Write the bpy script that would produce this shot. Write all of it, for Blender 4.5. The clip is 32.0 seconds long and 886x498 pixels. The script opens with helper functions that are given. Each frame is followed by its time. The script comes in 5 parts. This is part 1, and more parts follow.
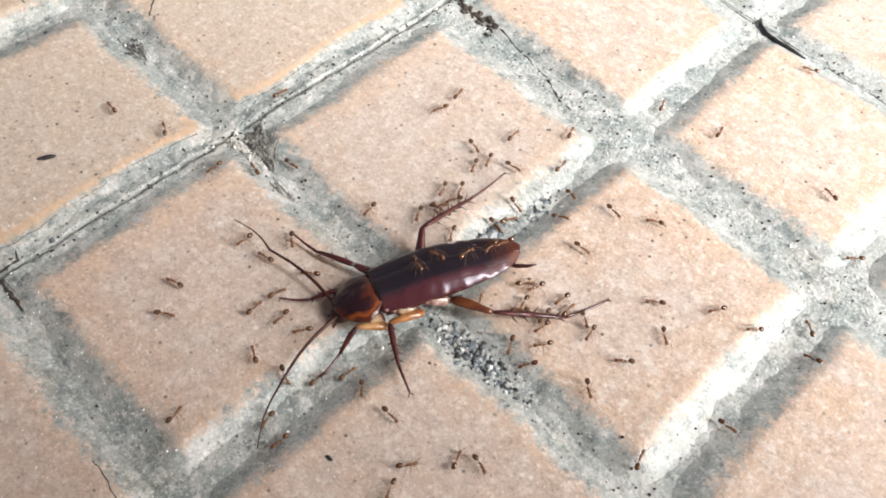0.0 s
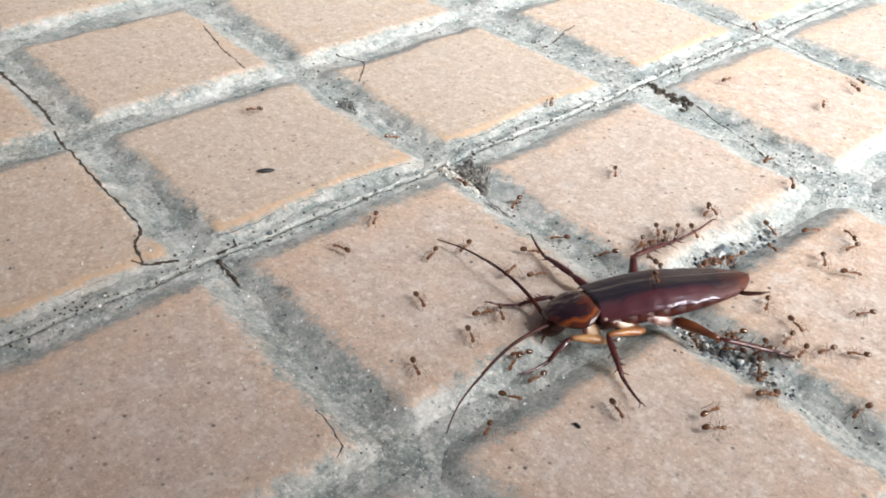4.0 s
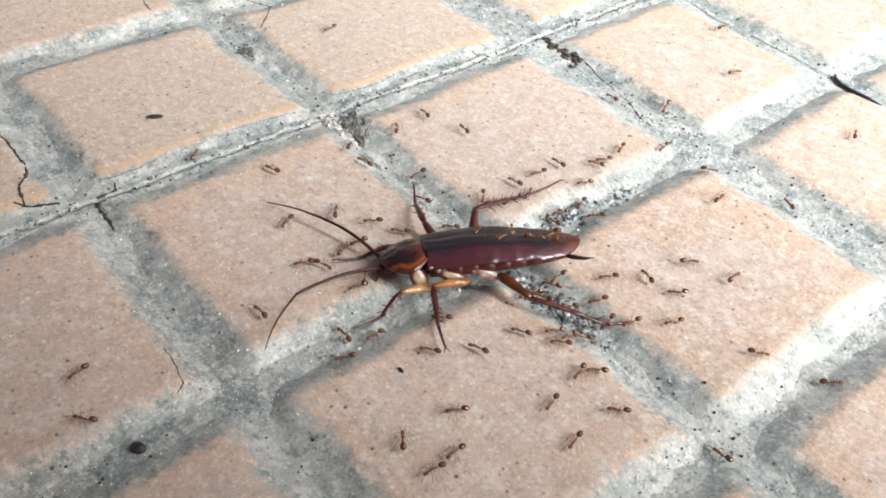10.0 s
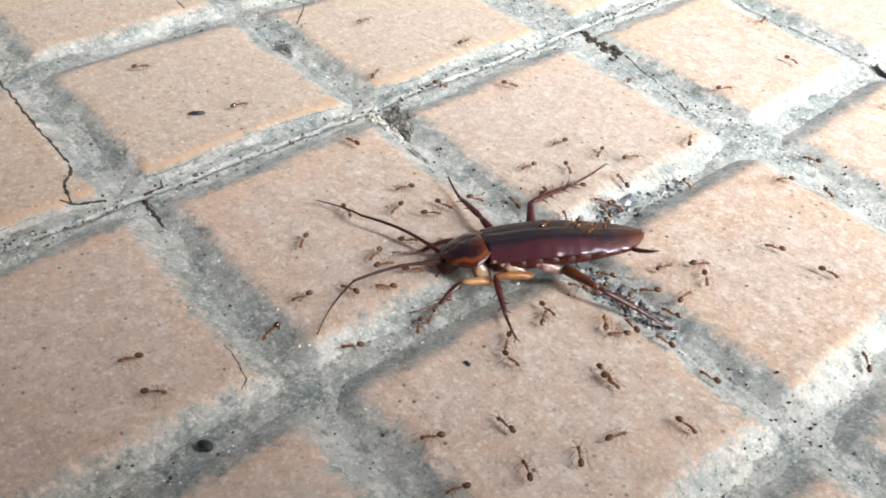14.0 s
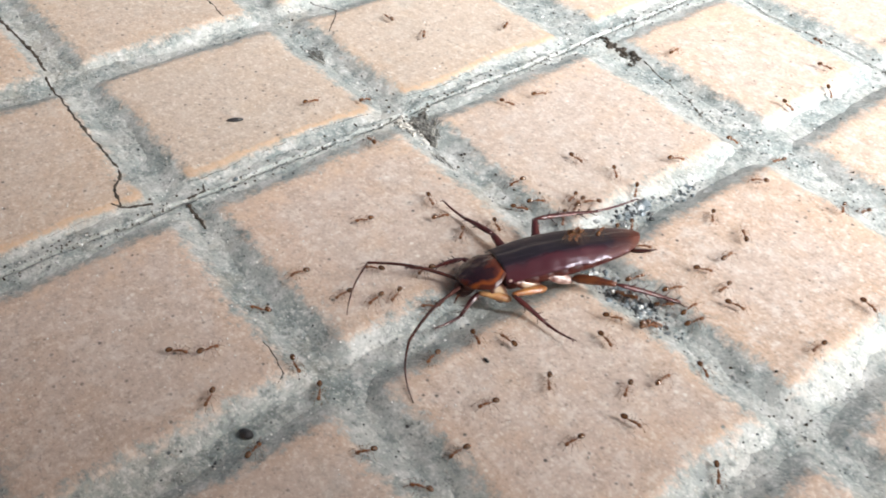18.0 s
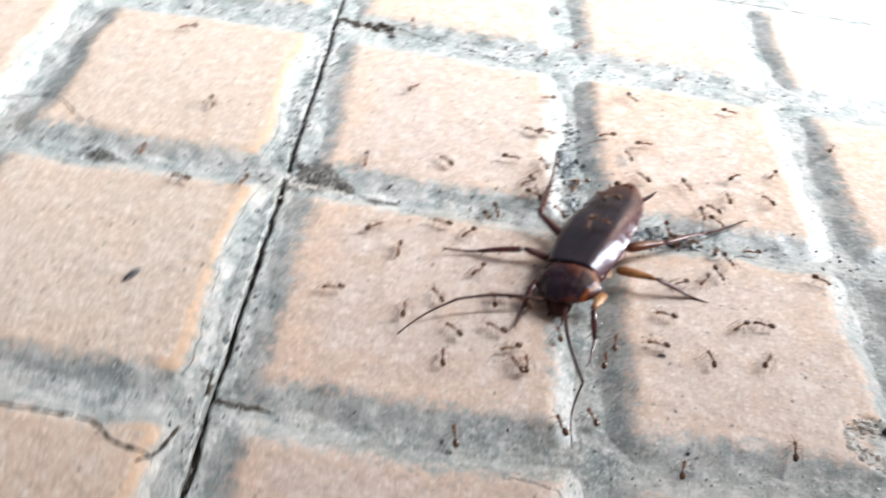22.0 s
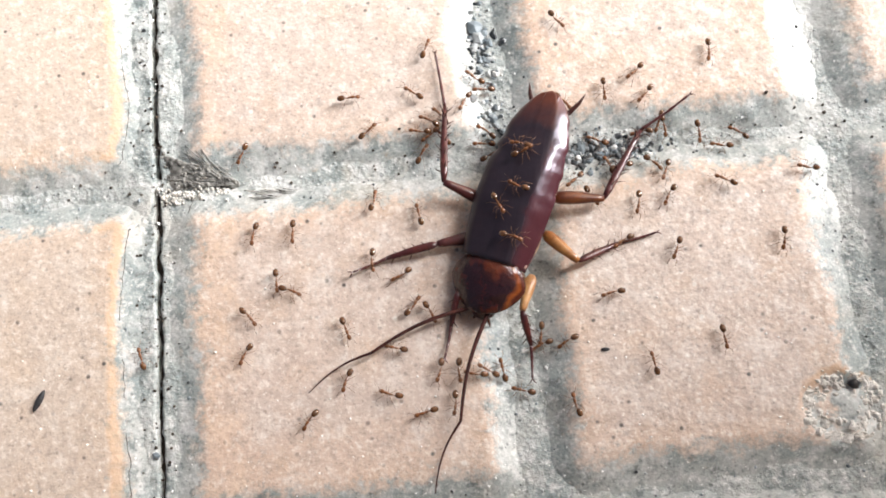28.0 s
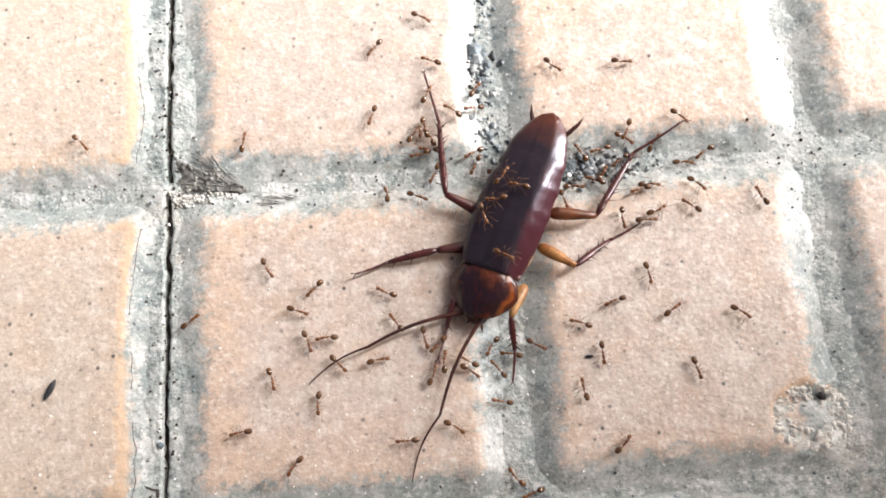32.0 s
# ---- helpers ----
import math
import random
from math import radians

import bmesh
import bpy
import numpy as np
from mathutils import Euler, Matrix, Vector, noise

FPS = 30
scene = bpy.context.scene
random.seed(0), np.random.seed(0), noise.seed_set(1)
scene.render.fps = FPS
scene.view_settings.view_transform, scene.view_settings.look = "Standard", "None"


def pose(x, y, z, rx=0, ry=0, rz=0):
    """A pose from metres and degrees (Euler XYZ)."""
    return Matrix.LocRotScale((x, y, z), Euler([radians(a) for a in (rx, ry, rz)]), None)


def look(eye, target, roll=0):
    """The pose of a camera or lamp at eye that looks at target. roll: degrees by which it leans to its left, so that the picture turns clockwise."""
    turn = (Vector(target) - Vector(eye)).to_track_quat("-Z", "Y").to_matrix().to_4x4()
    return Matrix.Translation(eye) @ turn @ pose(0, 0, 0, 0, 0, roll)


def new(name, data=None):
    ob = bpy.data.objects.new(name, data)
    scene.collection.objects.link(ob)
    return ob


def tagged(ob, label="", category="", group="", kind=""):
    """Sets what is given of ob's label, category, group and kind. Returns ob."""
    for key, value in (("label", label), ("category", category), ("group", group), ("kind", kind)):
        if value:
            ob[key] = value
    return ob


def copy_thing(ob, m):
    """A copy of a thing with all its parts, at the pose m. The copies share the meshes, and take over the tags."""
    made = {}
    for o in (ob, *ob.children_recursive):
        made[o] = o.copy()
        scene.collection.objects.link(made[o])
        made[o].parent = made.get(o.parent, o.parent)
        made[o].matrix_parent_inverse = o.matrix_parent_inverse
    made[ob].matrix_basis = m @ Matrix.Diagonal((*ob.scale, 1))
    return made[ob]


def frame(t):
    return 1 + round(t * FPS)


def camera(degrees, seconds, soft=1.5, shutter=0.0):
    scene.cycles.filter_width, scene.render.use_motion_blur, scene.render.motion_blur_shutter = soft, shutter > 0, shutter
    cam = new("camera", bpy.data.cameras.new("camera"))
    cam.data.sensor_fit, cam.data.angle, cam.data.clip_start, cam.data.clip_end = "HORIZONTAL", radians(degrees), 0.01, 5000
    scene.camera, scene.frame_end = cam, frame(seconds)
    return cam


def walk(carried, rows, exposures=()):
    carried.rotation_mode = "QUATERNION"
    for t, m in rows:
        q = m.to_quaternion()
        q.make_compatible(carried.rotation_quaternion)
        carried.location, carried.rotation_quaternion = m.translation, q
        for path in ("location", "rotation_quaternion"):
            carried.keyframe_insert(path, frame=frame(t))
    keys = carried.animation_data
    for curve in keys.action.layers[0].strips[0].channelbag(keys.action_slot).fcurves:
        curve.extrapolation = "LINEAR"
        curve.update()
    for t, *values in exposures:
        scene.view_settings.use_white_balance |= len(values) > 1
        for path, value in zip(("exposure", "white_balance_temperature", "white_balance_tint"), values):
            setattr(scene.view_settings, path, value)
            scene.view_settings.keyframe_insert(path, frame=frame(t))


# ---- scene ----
# All plan numbers are in millimetres; MM turns them into metres.
MM = 0.001
cam = camera(51.35, 32.0, soft=1.8, shutter=0.5)
# t, x, y, z (mm), then the turn in degrees
PATH = [
    (0.0, 108.69, -63.02, 135.61, 34.86, -3.53, 45.14),
    (0.5, 104.60, -67.19, 136.70, 34.16, -4.76, 44.80),
    (1.0, 103.79, -69.83, 134.46, 34.38, -4.37, 44.48),
    (1.5, 103.32, -70.81, 130.04, 34.64, -4.00, 44.95),
    (2.0, 106.35, -71.89, 123.08, 36.58, -4.13, 45.39),
    (2.5, 115.14, -82.75, 107.72, 46.13, -3.88, 45.87),
    (3.0, 116.88, -92.89, 90.81, 51.31, -1.61, 45.63),
    (3.5, 114.32, -103.48, 91.20, 53.68, -1.86, 47.60),
    (5.5, 128.35, -96.66, 99.62, 51.00, -2.70, 53.47),
    (6.0, 134.56, -90.76, 98.93, 50.37, -3.91, 52.44),
    (6.5, 134.96, -89.42, 97.79, 49.53, -3.73, 52.39),
    (7.0, 133.23, -87.90, 96.97, 49.11, -3.46, 52.21),
    (7.5, 131.18, -89.47, 96.11, 48.64, -3.62, 51.91),
    (8.0, 129.32, -90.06, 97.76, 48.39, -3.76, 51.60),
    (8.5, 131.45, -89.48, 101.37, 48.21, -3.82, 51.42),
    (9.0, 133.10, -89.29, 103.11, 48.28, -3.64, 51.18),
    (9.5, 132.85, -89.36, 105.48, 48.38, -3.83, 50.83),
    (10.0, 133.05, -89.90, 105.73, 48.32, -4.08, 50.45),
    (10.5, 131.96, -91.18, 105.11, 48.11, -3.94, 50.29),
    (11.0, 132.41, -93.45, 102.28, 47.77, -3.66, 50.30),
    (11.5, 131.41, -95.63, 101.95, 47.87, -3.49, 50.43),
    (12.0, 131.08, -95.57, 104.05, 49.06, -3.09, 49.85),
    (12.5, 131.80, -99.29, 103.77, 49.98, -3.74, 50.29),
    (13.0, 131.98, -98.83, 99.72, 49.06, -4.49, 50.56),
    (13.5, 128.82, -95.75, 100.97, 48.98, -4.38, 49.67),
    (14.0, 126.39, -97.17, 100.80, 48.99, -3.64, 49.78),
    (14.5, 128.01, -99.65, 102.47, 49.44, -2.94, 50.54),
    (16.5, 124.61, -97.75, 104.53, 49.04, -1.96, 51.22),
    (17.0, 125.93, -100.44, 106.94, 49.37, -1.67, 51.31),
    (17.5, 126.38, -101.80, 107.57, 48.63, -2.92, 51.26),
    (18.0, 130.95, -100.28, 110.70, 47.73, -2.69, 51.36),
    (18.5, 138.44, -99.30, 113.79, 47.30, -2.26, 51.63),
    (19.0, 142.66, -99.99, 114.11, 47.41, -2.44, 51.88),
    (19.5, 144.64, -102.08, 108.48, 47.42, -2.83, 52.17),
    (20.0, 137.92, -112.85, 100.71, 47.80, -4.10, 49.94),
    (20.5, 110.91, -123.71, 99.61, 48.27, -4.70, 43.83),
    (21.0, 67.94, -137.64, 89.08, 48.56, -10.31, 27.10),
    (21.5, 43.58, -142.36, 87.29, 47.99, -12.67, 15.16),
    (22.0, 21.47, -129.03, 98.86, 48.91, -8.35, 3.59),
    (22.5, 23.80, -119.56, 104.20, 44.02, -1.03, -2.95),
    (23.0, 26.99, -96.63, 104.95, 41.13, 2.03, -4.10),
    (23.5, 29.94, -78.87, 104.37, 38.98, 2.68, -6.57),
    (24.0, 25.87, -78.63, 101.32, 32.69, 0.79, -8.45),
    (24.5, 38.19, -68.46, 102.77, 25.38, 4.61, -5.68),
    (25.0, 48.35, -41.95, 115.79, 19.39, 3.88, -8.15),
    (25.5, 49.92, -39.97, 113.24, 14.33, 3.86, -7.75),
    (26.0, 53.78, -40.03, 114.03, 13.94, 4.73, -7.61),
    (26.5, 51.00, -49.06, 117.04, 15.28, 4.97, -5.93),
    (28.5, 42.00, -45.74, 132.05, 13.44, 1.33, -5.36),
    (29.0, 41.10, -47.29, 130.20, 13.50, 1.34, -5.15),
    (29.5, 41.62, -45.38, 130.76, 13.40, 1.23, -5.13),
    (30.0, 41.42, -45.68, 133.01, 13.98, 1.16, -5.07),
    (30.5, 41.96, -46.64, 134.87, 14.18, 0.96, -4.88),
    (31.0, 42.34, -47.51, 133.14, 14.30, 0.87, -4.81),
    (31.5, 42.23, -47.56, 133.43, 14.06, 1.04, -4.75),
    (32.0, 42.07, -49.00, 137.68, 14.70, 0.68, -3.89),
]
walk(cam, [(t, pose(x * MM, y * MM, z * MM, a, b, c)) for t, x, y, z, a, b, c in PATH],
     exposures=[(0, -0.70, 6900, 12), (2.5, -0.66, 6720, 10), (4, -0.63, 6650, 10), (6.5, -0.63, 6650, 10), (10, -0.60, 6650, 10), (18, -0.53, 6650, 10), (19.5, -0.49, 6650, 10), (21.0, -0.42, 6680, 10),
                (22.0, -0.39, 6380, 11), (23.0, -0.39, 6420, 11), (24.5, -0.43, 6680, 11), (27, -0.33, 6790, 12), (32, -0.31, 6850, 13)])

# ---- world and light: sky, plus an added lamp at +x in an invented walled yard ----
world = bpy.data.worlds.new("world")
scene.world = world
world.use_nodes = True
wn = world.node_tree
sky = wn.nodes.new("ShaderNodeTexSky")
sky.sky_type = "NISHITA"
sky.sun_disc = False
sky.dust_density, sky.ozone_density = 7.0, 0.3
sky.sun_elevation, sky.sun_rotation = radians(38), radians(45)
wn.links.new(sky.outputs[0], wn.nodes["Background"].inputs[0])
wn.nodes["Background"].inputs[1].default_value = 0.105
# the opening in the unseen east wall, in metres
WALL_X, WALL_Y, OPEN_LOW, OPEN_TOP, OPEN_Y0, OPEN_Y1 = 1.20, 1.10, 0.10, 1.50, 0.155, 0.575
# added area lamp filling the made-up opening, in place of side light from the sky
lamp = new("sky_stand_in", bpy.data.lights.new("sky_stand_in", "AREA"))
lamp.data.shape, lamp.data.size, lamp.data.size_y = "RECTANGLE", OPEN_Y1 - OPEN_Y0, OPEN_TOP - OPEN_LOW
lamp.data.energy, lamp.data.color = 142.0, (0.90, 0.95, 1.0)
lamp.matrix_world = look((WALL_X + 0.03, (OPEN_Y0 + OPEN_Y1) / 2, (OPEN_TOP + OPEN_LOW) / 2), (0.05, 0.0, 0.0))


# ---- materials ----
def nodes_of(name):
    m = bpy.data.materials.new(name)
    m.use_nodes = True
    return m, m.node_tree, m.node_tree.nodes["Principled BSDF"]


def put(tree, kind, links=(), **values):
    """A node with its inputs set by name or linked."""
    n = tree.nodes.new(kind)
    for k, v in values.items():
        n.inputs[k.replace("_", " ")].default_value = v
    for k, out in links:
        tree.links.new(out, n.inputs[k])
    return n


def noise_at(tree, where, scale, detail=4.0, rough=0.6):
    return put(tree, "ShaderNodeTexNoise", [("Vector", where)], Scale=scale, Detail=detail, Roughness=rough).outputs["Fac"]


def span(tree, value, a, b, c=0.0, d=1.0):
    n = put(tree, "ShaderNodeMapRange", [("Value", value)])
    for k, v in zip(("From Min", "From Max", "To Min", "To Max"), (a, b, c, d)):
        n.inputs[k].default_value = v
    return n.outputs[0]


def blend(tree, fac, a, b, how="MIX"):
    n = tree.nodes.new("ShaderNodeMix")
    n.data_type, n.blend_type = "RGBA", how
    for i, v in ((0, fac), (6, a), (7, b)):
        if isinstance(v, bpy.types.NodeSocket):
            tree.links.new(v, n.inputs[i])
        else:
            n.inputs[i].default_value = v if i == 0 else (*v, 1)
    return n.outputs[2]


def maths(tree, op, a, b):
    n = tree.nodes.new("ShaderNodeMath")
    n.operation = op
    for i, v in enumerate((a, b)):
        if isinstance(v, bpy.types.NodeSocket):
            tree.links.new(v, n.inputs[i])
        else:
            n.inputs[i].default_value = v
    return n.outputs[0]


def bumped(tree, shader, height, distance, strength=1.0):
    b = put(tree, "ShaderNodeBump", [("Height", height)], Distance=distance, Strength=strength)
    tree.links.new(b.outputs[0], shader.inputs["Normal"])


def cement_color(tree, where):
    big = noise_at(tree, where, 85, 6, 0.7)
    fine = noise_at(tree, where, 560, 4, 0.75)
    patch = noise_at(tree, where, 330, 4, 0.7)
    stain = noise_at(tree, where, 48, 5, 0.7)
    tiny = noise_at(tree, where, 1700, 3, 0.7)
    c = blend(tree, span(tree, big, 0.38, 0.62), (0.265, 0.305, 0.295), (0.50, 0.505, 0.475))
    c = blend(tree, span(tree, stain, 0.55, 0.68, 0, 0.55), c, (0.37, 0.325, 0.26))
    dot = put(tree, "ShaderNodeTexVoronoi", [("Vector", where)], Scale=520.0).outputs["Distance"]
    c = blend(tree, span(tree, patch, 0.54, 0.66, 0, 0.8), c, (0.62, 0.62, 0.60))
    c = blend(tree, span(tree, patch, 0.45, 0.34, 0, 0.8), c, (0.155, 0.185, 0.18))
    c = blend(tree, span(tree, fine, 0.55, 0.66, 0, 0.75), c, (0.70, 0.69, 0.66))
    c = blend(tree, span(tree, fine, 0.44, 0.32, 0, 0.7), c, (0.10, 0.11, 0.105))
    c = blend(tree, span(tree, tiny, 0.57, 0.68, 0, 0.65), c, (0.80, 0.79, 0.76))
    c = blend(tree, span(tree, tiny, 0.42, 0.31, 0, 0.5), c, (0.07, 0.075, 0.07))
    return blend(tree, span(tree, dot, 0.15, 0.08, 0, 0.6), c, (0.07, 0.072, 0.07))


def grit_height(tree, where):
    a = noise_at(tree, where, 900, 3, 0.75)
    v = put(tree, "ShaderNodeTexVoronoi", [("Vector", where)], Scale=1200.0).outputs["Distance"]
    return maths(tree, "ADD", a, maths(tree, "MULTIPLY", v, 0.4))


def paving_material():
    m, t, s = nodes_of("clay_paving")
    where = put(t, "ShaderNodeNewGeometry").outputs["Position"]
    rim = t.nodes.new("ShaderNodeAttribute")
    rim.attribute_name = "rim"
    rnd = put(t, "ShaderNodeObjectInfo").outputs["Random"]
    big = noise_at(t, where, 42, 5, 0.65)
    other = noise_at(t, where, 75, 5, 0.7)
    mid = noise_at(t, where, 230, 5, 0.78)
    fine = noise_at(t, where, 1500, 2, 0.7)
    sand = noise_at(t, where, 600, 3, 0.72)
    # paler, pinkish middles; warmer orange towards the edges
    inner = maths(t, "ADD", rim.outputs["Fac"], maths(t, "ADD", span(t, big, 0.3, 0.7, -15.0, 15.0), span(t, rnd, 0, 1, -5.0, 7.0)))
    body = blend(t, span(t, inner, 3.0, 16.0), (0.61, 0.435, 0.325), (0.60, 0.465, 0.385))
    body = blend(t, span(t, other, 0.50, 0.70, 0, 0.75), body, (0.515, 0.42, 0.36))
    body = blend(t, span(t, mid, 0.52, 0.64, 0, 0.9), body, (0.70, 0.62, 0.56))
    body = blend(t, span(t, mid, 0.47, 0.34, 0, 0.85), body, (0.43, 0.325, 0.26))
    body = blend(t, span(t, noise_at(t, where, 125, 4, 0.6), 0.52, 0.66, 0, 0.45), body, (0.60, 0.41, 0.28))
    body = blend(t, maths(t, "MULTIPLY", rnd, 0.3), body, (0.55, 0.48, 0.42))
    # the western pads are of a yellower clay
    clay = t.nodes.new("ShaderNodeAttribute")
    clay.attribute_name = "yellow_clay"
    body = blend(t, maths(t, "MULTIPLY", clay.outputs["Fac"], 0.3), body, (0.565, 0.465, 0.345))
    # worn orange arris, here and there
    edge = maths(t, "ADD", rim.outputs["Fac"], span(t, mid, 0.3, 0.7, -2.2, 2.2))
    arris = maths(t, "MULTIPLY", span(t, edge, 10.5, 6.0), span(t, big, 0.44, 0.60))
    body = blend(t, maths(t, "MULTIPLY", arris, 0.34), body, (0.64, 0.40, 0.23))
    # the bare orange lip beside the open joint
    lip = t.nodes.new("ShaderNodeAttribute")
    lip.attribute_name = "lip"
    bare = span(t, maths(t, "ADD", lip.outputs["Fac"], span(t, mid, 0.3, 0.7, -0.45, 0.45)), 0.25, 0.70, 0, 0.65)
    body = blend(t, span(t, sand, 0.54, 0.66, 0, 0.75), body, (0.74, 0.655, 0.575))
    body = blend(t, span(t, sand, 0.46, 0.34, 0, 0.48), body, (0.33, 0.255, 0.21))
    body = blend(t, span(t, fine, 0.41, 0.28, 0, 0.6), body, (0.26, 0.19, 0.15))
    body = blend(t, span(t, fine, 0.58, 0.70, 0, 0.65), body, (0.80, 0.74, 0.68))
    pit = put(t, "ShaderNodeTexVoronoi", [("Vector", where)], Scale=400.0, Randomness=1.0)
    body = blend(t, maths(t, "MULTIPLY", span(t, pit.outputs["Distance"], 0.16, 0.08), span(t, other, 0.60, 0.42)), body, (0.09, 0.07, 0.06))
    # cement skin on the sloping sides
    grey = span(t, maths(t, "ADD", rim.outputs["Fac"], span(t, sand, 0.3, 0.7, -1.8, 1.8)), 6.4, 4.4)
    smear = span(t, noise_at(t, where, 55, 6, 0.75), 0.58, 0.76, 0.0, 0.55)
    white = put(t, "ShaderNodeTexVoronoi", [("Vector", where)], Scale=290.0, Randomness=1.0)
    body = blend(t, maths(t, "MULTIPLY", span(t, white.outputs["Distance"], 0.14, 0.07, 0, 0.75), span(t, other, 0.42, 0.6)), body, (0.80, 0.76, 0.70))
    color = blend(t, maths(t, "MAXIMUM", grey, smear), body, cement_color(t, where))
    color = blend(t, bare, color, (0.66, 0.43, 0.26))
    t.links.new(color, s.inputs["Base Color"])
    t.links.new(span(t, fine, 0.3, 0.7, 0.56, 0.40), s.inputs["Roughness"])
    s.inputs["Specular IOR Level"].default_value = 0.8
    bumped(t, s, grit_height(t, where), 0.00016, 0.6)
    return m


def cement_material():
    m, t, s = nodes_of("cement_joint")
    where = put(t, "ShaderNodeNewGeometry").outputs["Position"]
    t.links.new(cement_color(t, where), s.inputs["Base Color"])
    s.inputs["Roughness"].default_value = 0.62
    bumped(t, s, grit_height(t, where), 0.00032, 0.9)
    return m


def plain(name, a, b, scale, rough=0.6, bump=0.0002, coat=0.0, spec=0.5):
    """Two tones mixed by a noise of that scale, with a fine relief."""
    m, t, s = nodes_of(name)
    where = put(t, "ShaderNodeTexCoord").outputs["Object"]
    n = noise_at(t, where, scale, 4, 0.65)
    t.links.new(blend(t, span(t, n, 0.35, 0.65), a, b), s.inputs["Base Color"])
    s.inputs["Roughness"].default_value = rough
    s.inputs["Specular IOR Level"].default_value = spec
    s.inputs["Coat Weight"].default_value = coat
    s.inputs["Coat Roughness"].default_value = 0.12
    if bump:
        bumped(t, s, noise_at(t, where, scale * 2.5, 3, 0.6), bump, 0.6)
    return m


def wing_material():
    m, t, s = nodes_of("wing_cover")
    where = put(t, "ShaderNodeTexCoord").outputs["Object"]
    axis = put(t, "ShaderNodeSeparateXYZ", [("Vector", where)])
    n = noise_at(t, where, 260, 4, 0.6)
    back = span(t, maths(t, "ADD", axis.outputs["X"], span(t, n, 0.2, 0.8, -0.003, 0.003)), -0.011, -0.0185)
    side = span(t, maths(t, "ADD", axis.outputs["Y"], span(t, n, 0.3, 0.7, -0.0006, 0.0006)), 0.0026, 0.0038)
    c = blend(t, span(t, n, 0.55, 0.75, 0, 0.3), (0.022, 0.015, 0.020), (0.048, 0.020, 0.020))
    # left side: dark red, with mauve reflected light tinted into the colour
    c = blend(t, maths(t, "MULTIPLY", side, 0.75), c, (0.082, 0.018, 0.024))
    c = blend(t, back, c, (0.135, 0.034, 0.014))
    t.links.new(c, s.inputs["Base Color"])
    t.links.new(span(t, side, 0, 1, 0.28, 0.26), s.inputs["Roughness"])
    s.inputs["Specular Tint"].default_value = (0.92, 0.88, 1.0, 1.0)
    t.links.new(span(t, side, 0, 1, 0.10, 0.25), s.inputs["Coat Weight"])
    s.inputs["Coat Roughness"].default_value = 0.14
    stretch = put(t, "ShaderNodeVectorMath", [(0, where)])
    stretch.operation = "MULTIPLY"
    stretch.inputs[1].default_value = (0.16, 1.0, 1.0)
    veins = noise_at(t, stretch.outputs[0], 1100, 3, 0.55)
    dents = noise_at(t, where, 330, 3, 0.5)
    bumped(t, s, maths(t, "ADD", veins, maths(t, "MULTIPLY", dents, 1.2)), 0.00018, 0.5)
    return m


def shield_material():
    m, t, s = nodes_of("shield")
    where = put(t, "ShaderNodeTexCoord").outputs["Object"]
    rim = t.nodes.new("ShaderNodeAttribute")
    rim.attribute_name = "rim"
    n = noise_at(t, where, 420, 4, 0.6)
    e = maths(t, "ADD", rim.outputs["Fac"], span(t, n, 0.25, 0.75, -0.07, 0.07))
    c = blend(t, span(t, noise_at(t, where, 330, 4, 0.65), 0.49, 0.63, 0, 0.9), (0.026, 0.008, 0.011), (0.115, 0.021, 0.010))
    axis = put(t, "ShaderNodeSeparateXYZ", [("Vector", where)])
    rear = maths(t, "MULTIPLY", span(t, axis.outputs["X"], 0.0125, 0.0098), span(t, axis.outputs["Y"], -0.0015, 0.002))
    c = blend(t, maths(t, "MULTIPLY", rear, span(t, n, 0.38, 0.6, 0.15, 0.9)), c, (0.20, 0.055, 0.017))
    c = blend(t, span(t, e, 0.74, 0.83, 0, 0.8), c, (0.30, 0.07, 0.013))
    c = blend(t, span(t, e, 0.86, 0.92), c, (0.07, 0.015, 0.008))
    t.links.new(c, s.inputs["Base Color"])
    s.inputs["Roughness"].default_value = 0.22
    s.inputs["Coat Weight"].default_value = 0.25
    s.inputs["Coat Roughness"].default_value = 0.1
    bumped(t, s, maths(t, "ADD", n, maths(t, "MULTIPLY", noise_at(t, where, 210, 2, 0.5), 1.6)), 0.0007, 0.6)
    return m


def coxa_material():
    m, t, s = nodes_of("leg_base")
    where = put(t, "ShaderNodeTexCoord").outputs["Object"]
    rim = t.nodes.new("ShaderNodeAttribute")
    rim.attribute_name = "rim"
    n = noise_at(t, where, 500, 3, 0.6)
    c = blend(t, span(t, n, 0.35, 0.65), (0.47, 0.35, 0.23), (0.29, 0.175, 0.09))
    e = maths(t, "ADD", rim.outputs["Fac"], span(t, n, 0.3, 0.7, -0.12, 0.12))
    c = blend(t, span(t, e, 0.48, 0.78), c, (0.075, 0.02, 0.012))
    t.links.new(c, s.inputs["Base Color"])
    s.inputs["Roughness"].default_value = 0.3
    s.inputs["Coat Weight"].default_value = 0.3
    return m


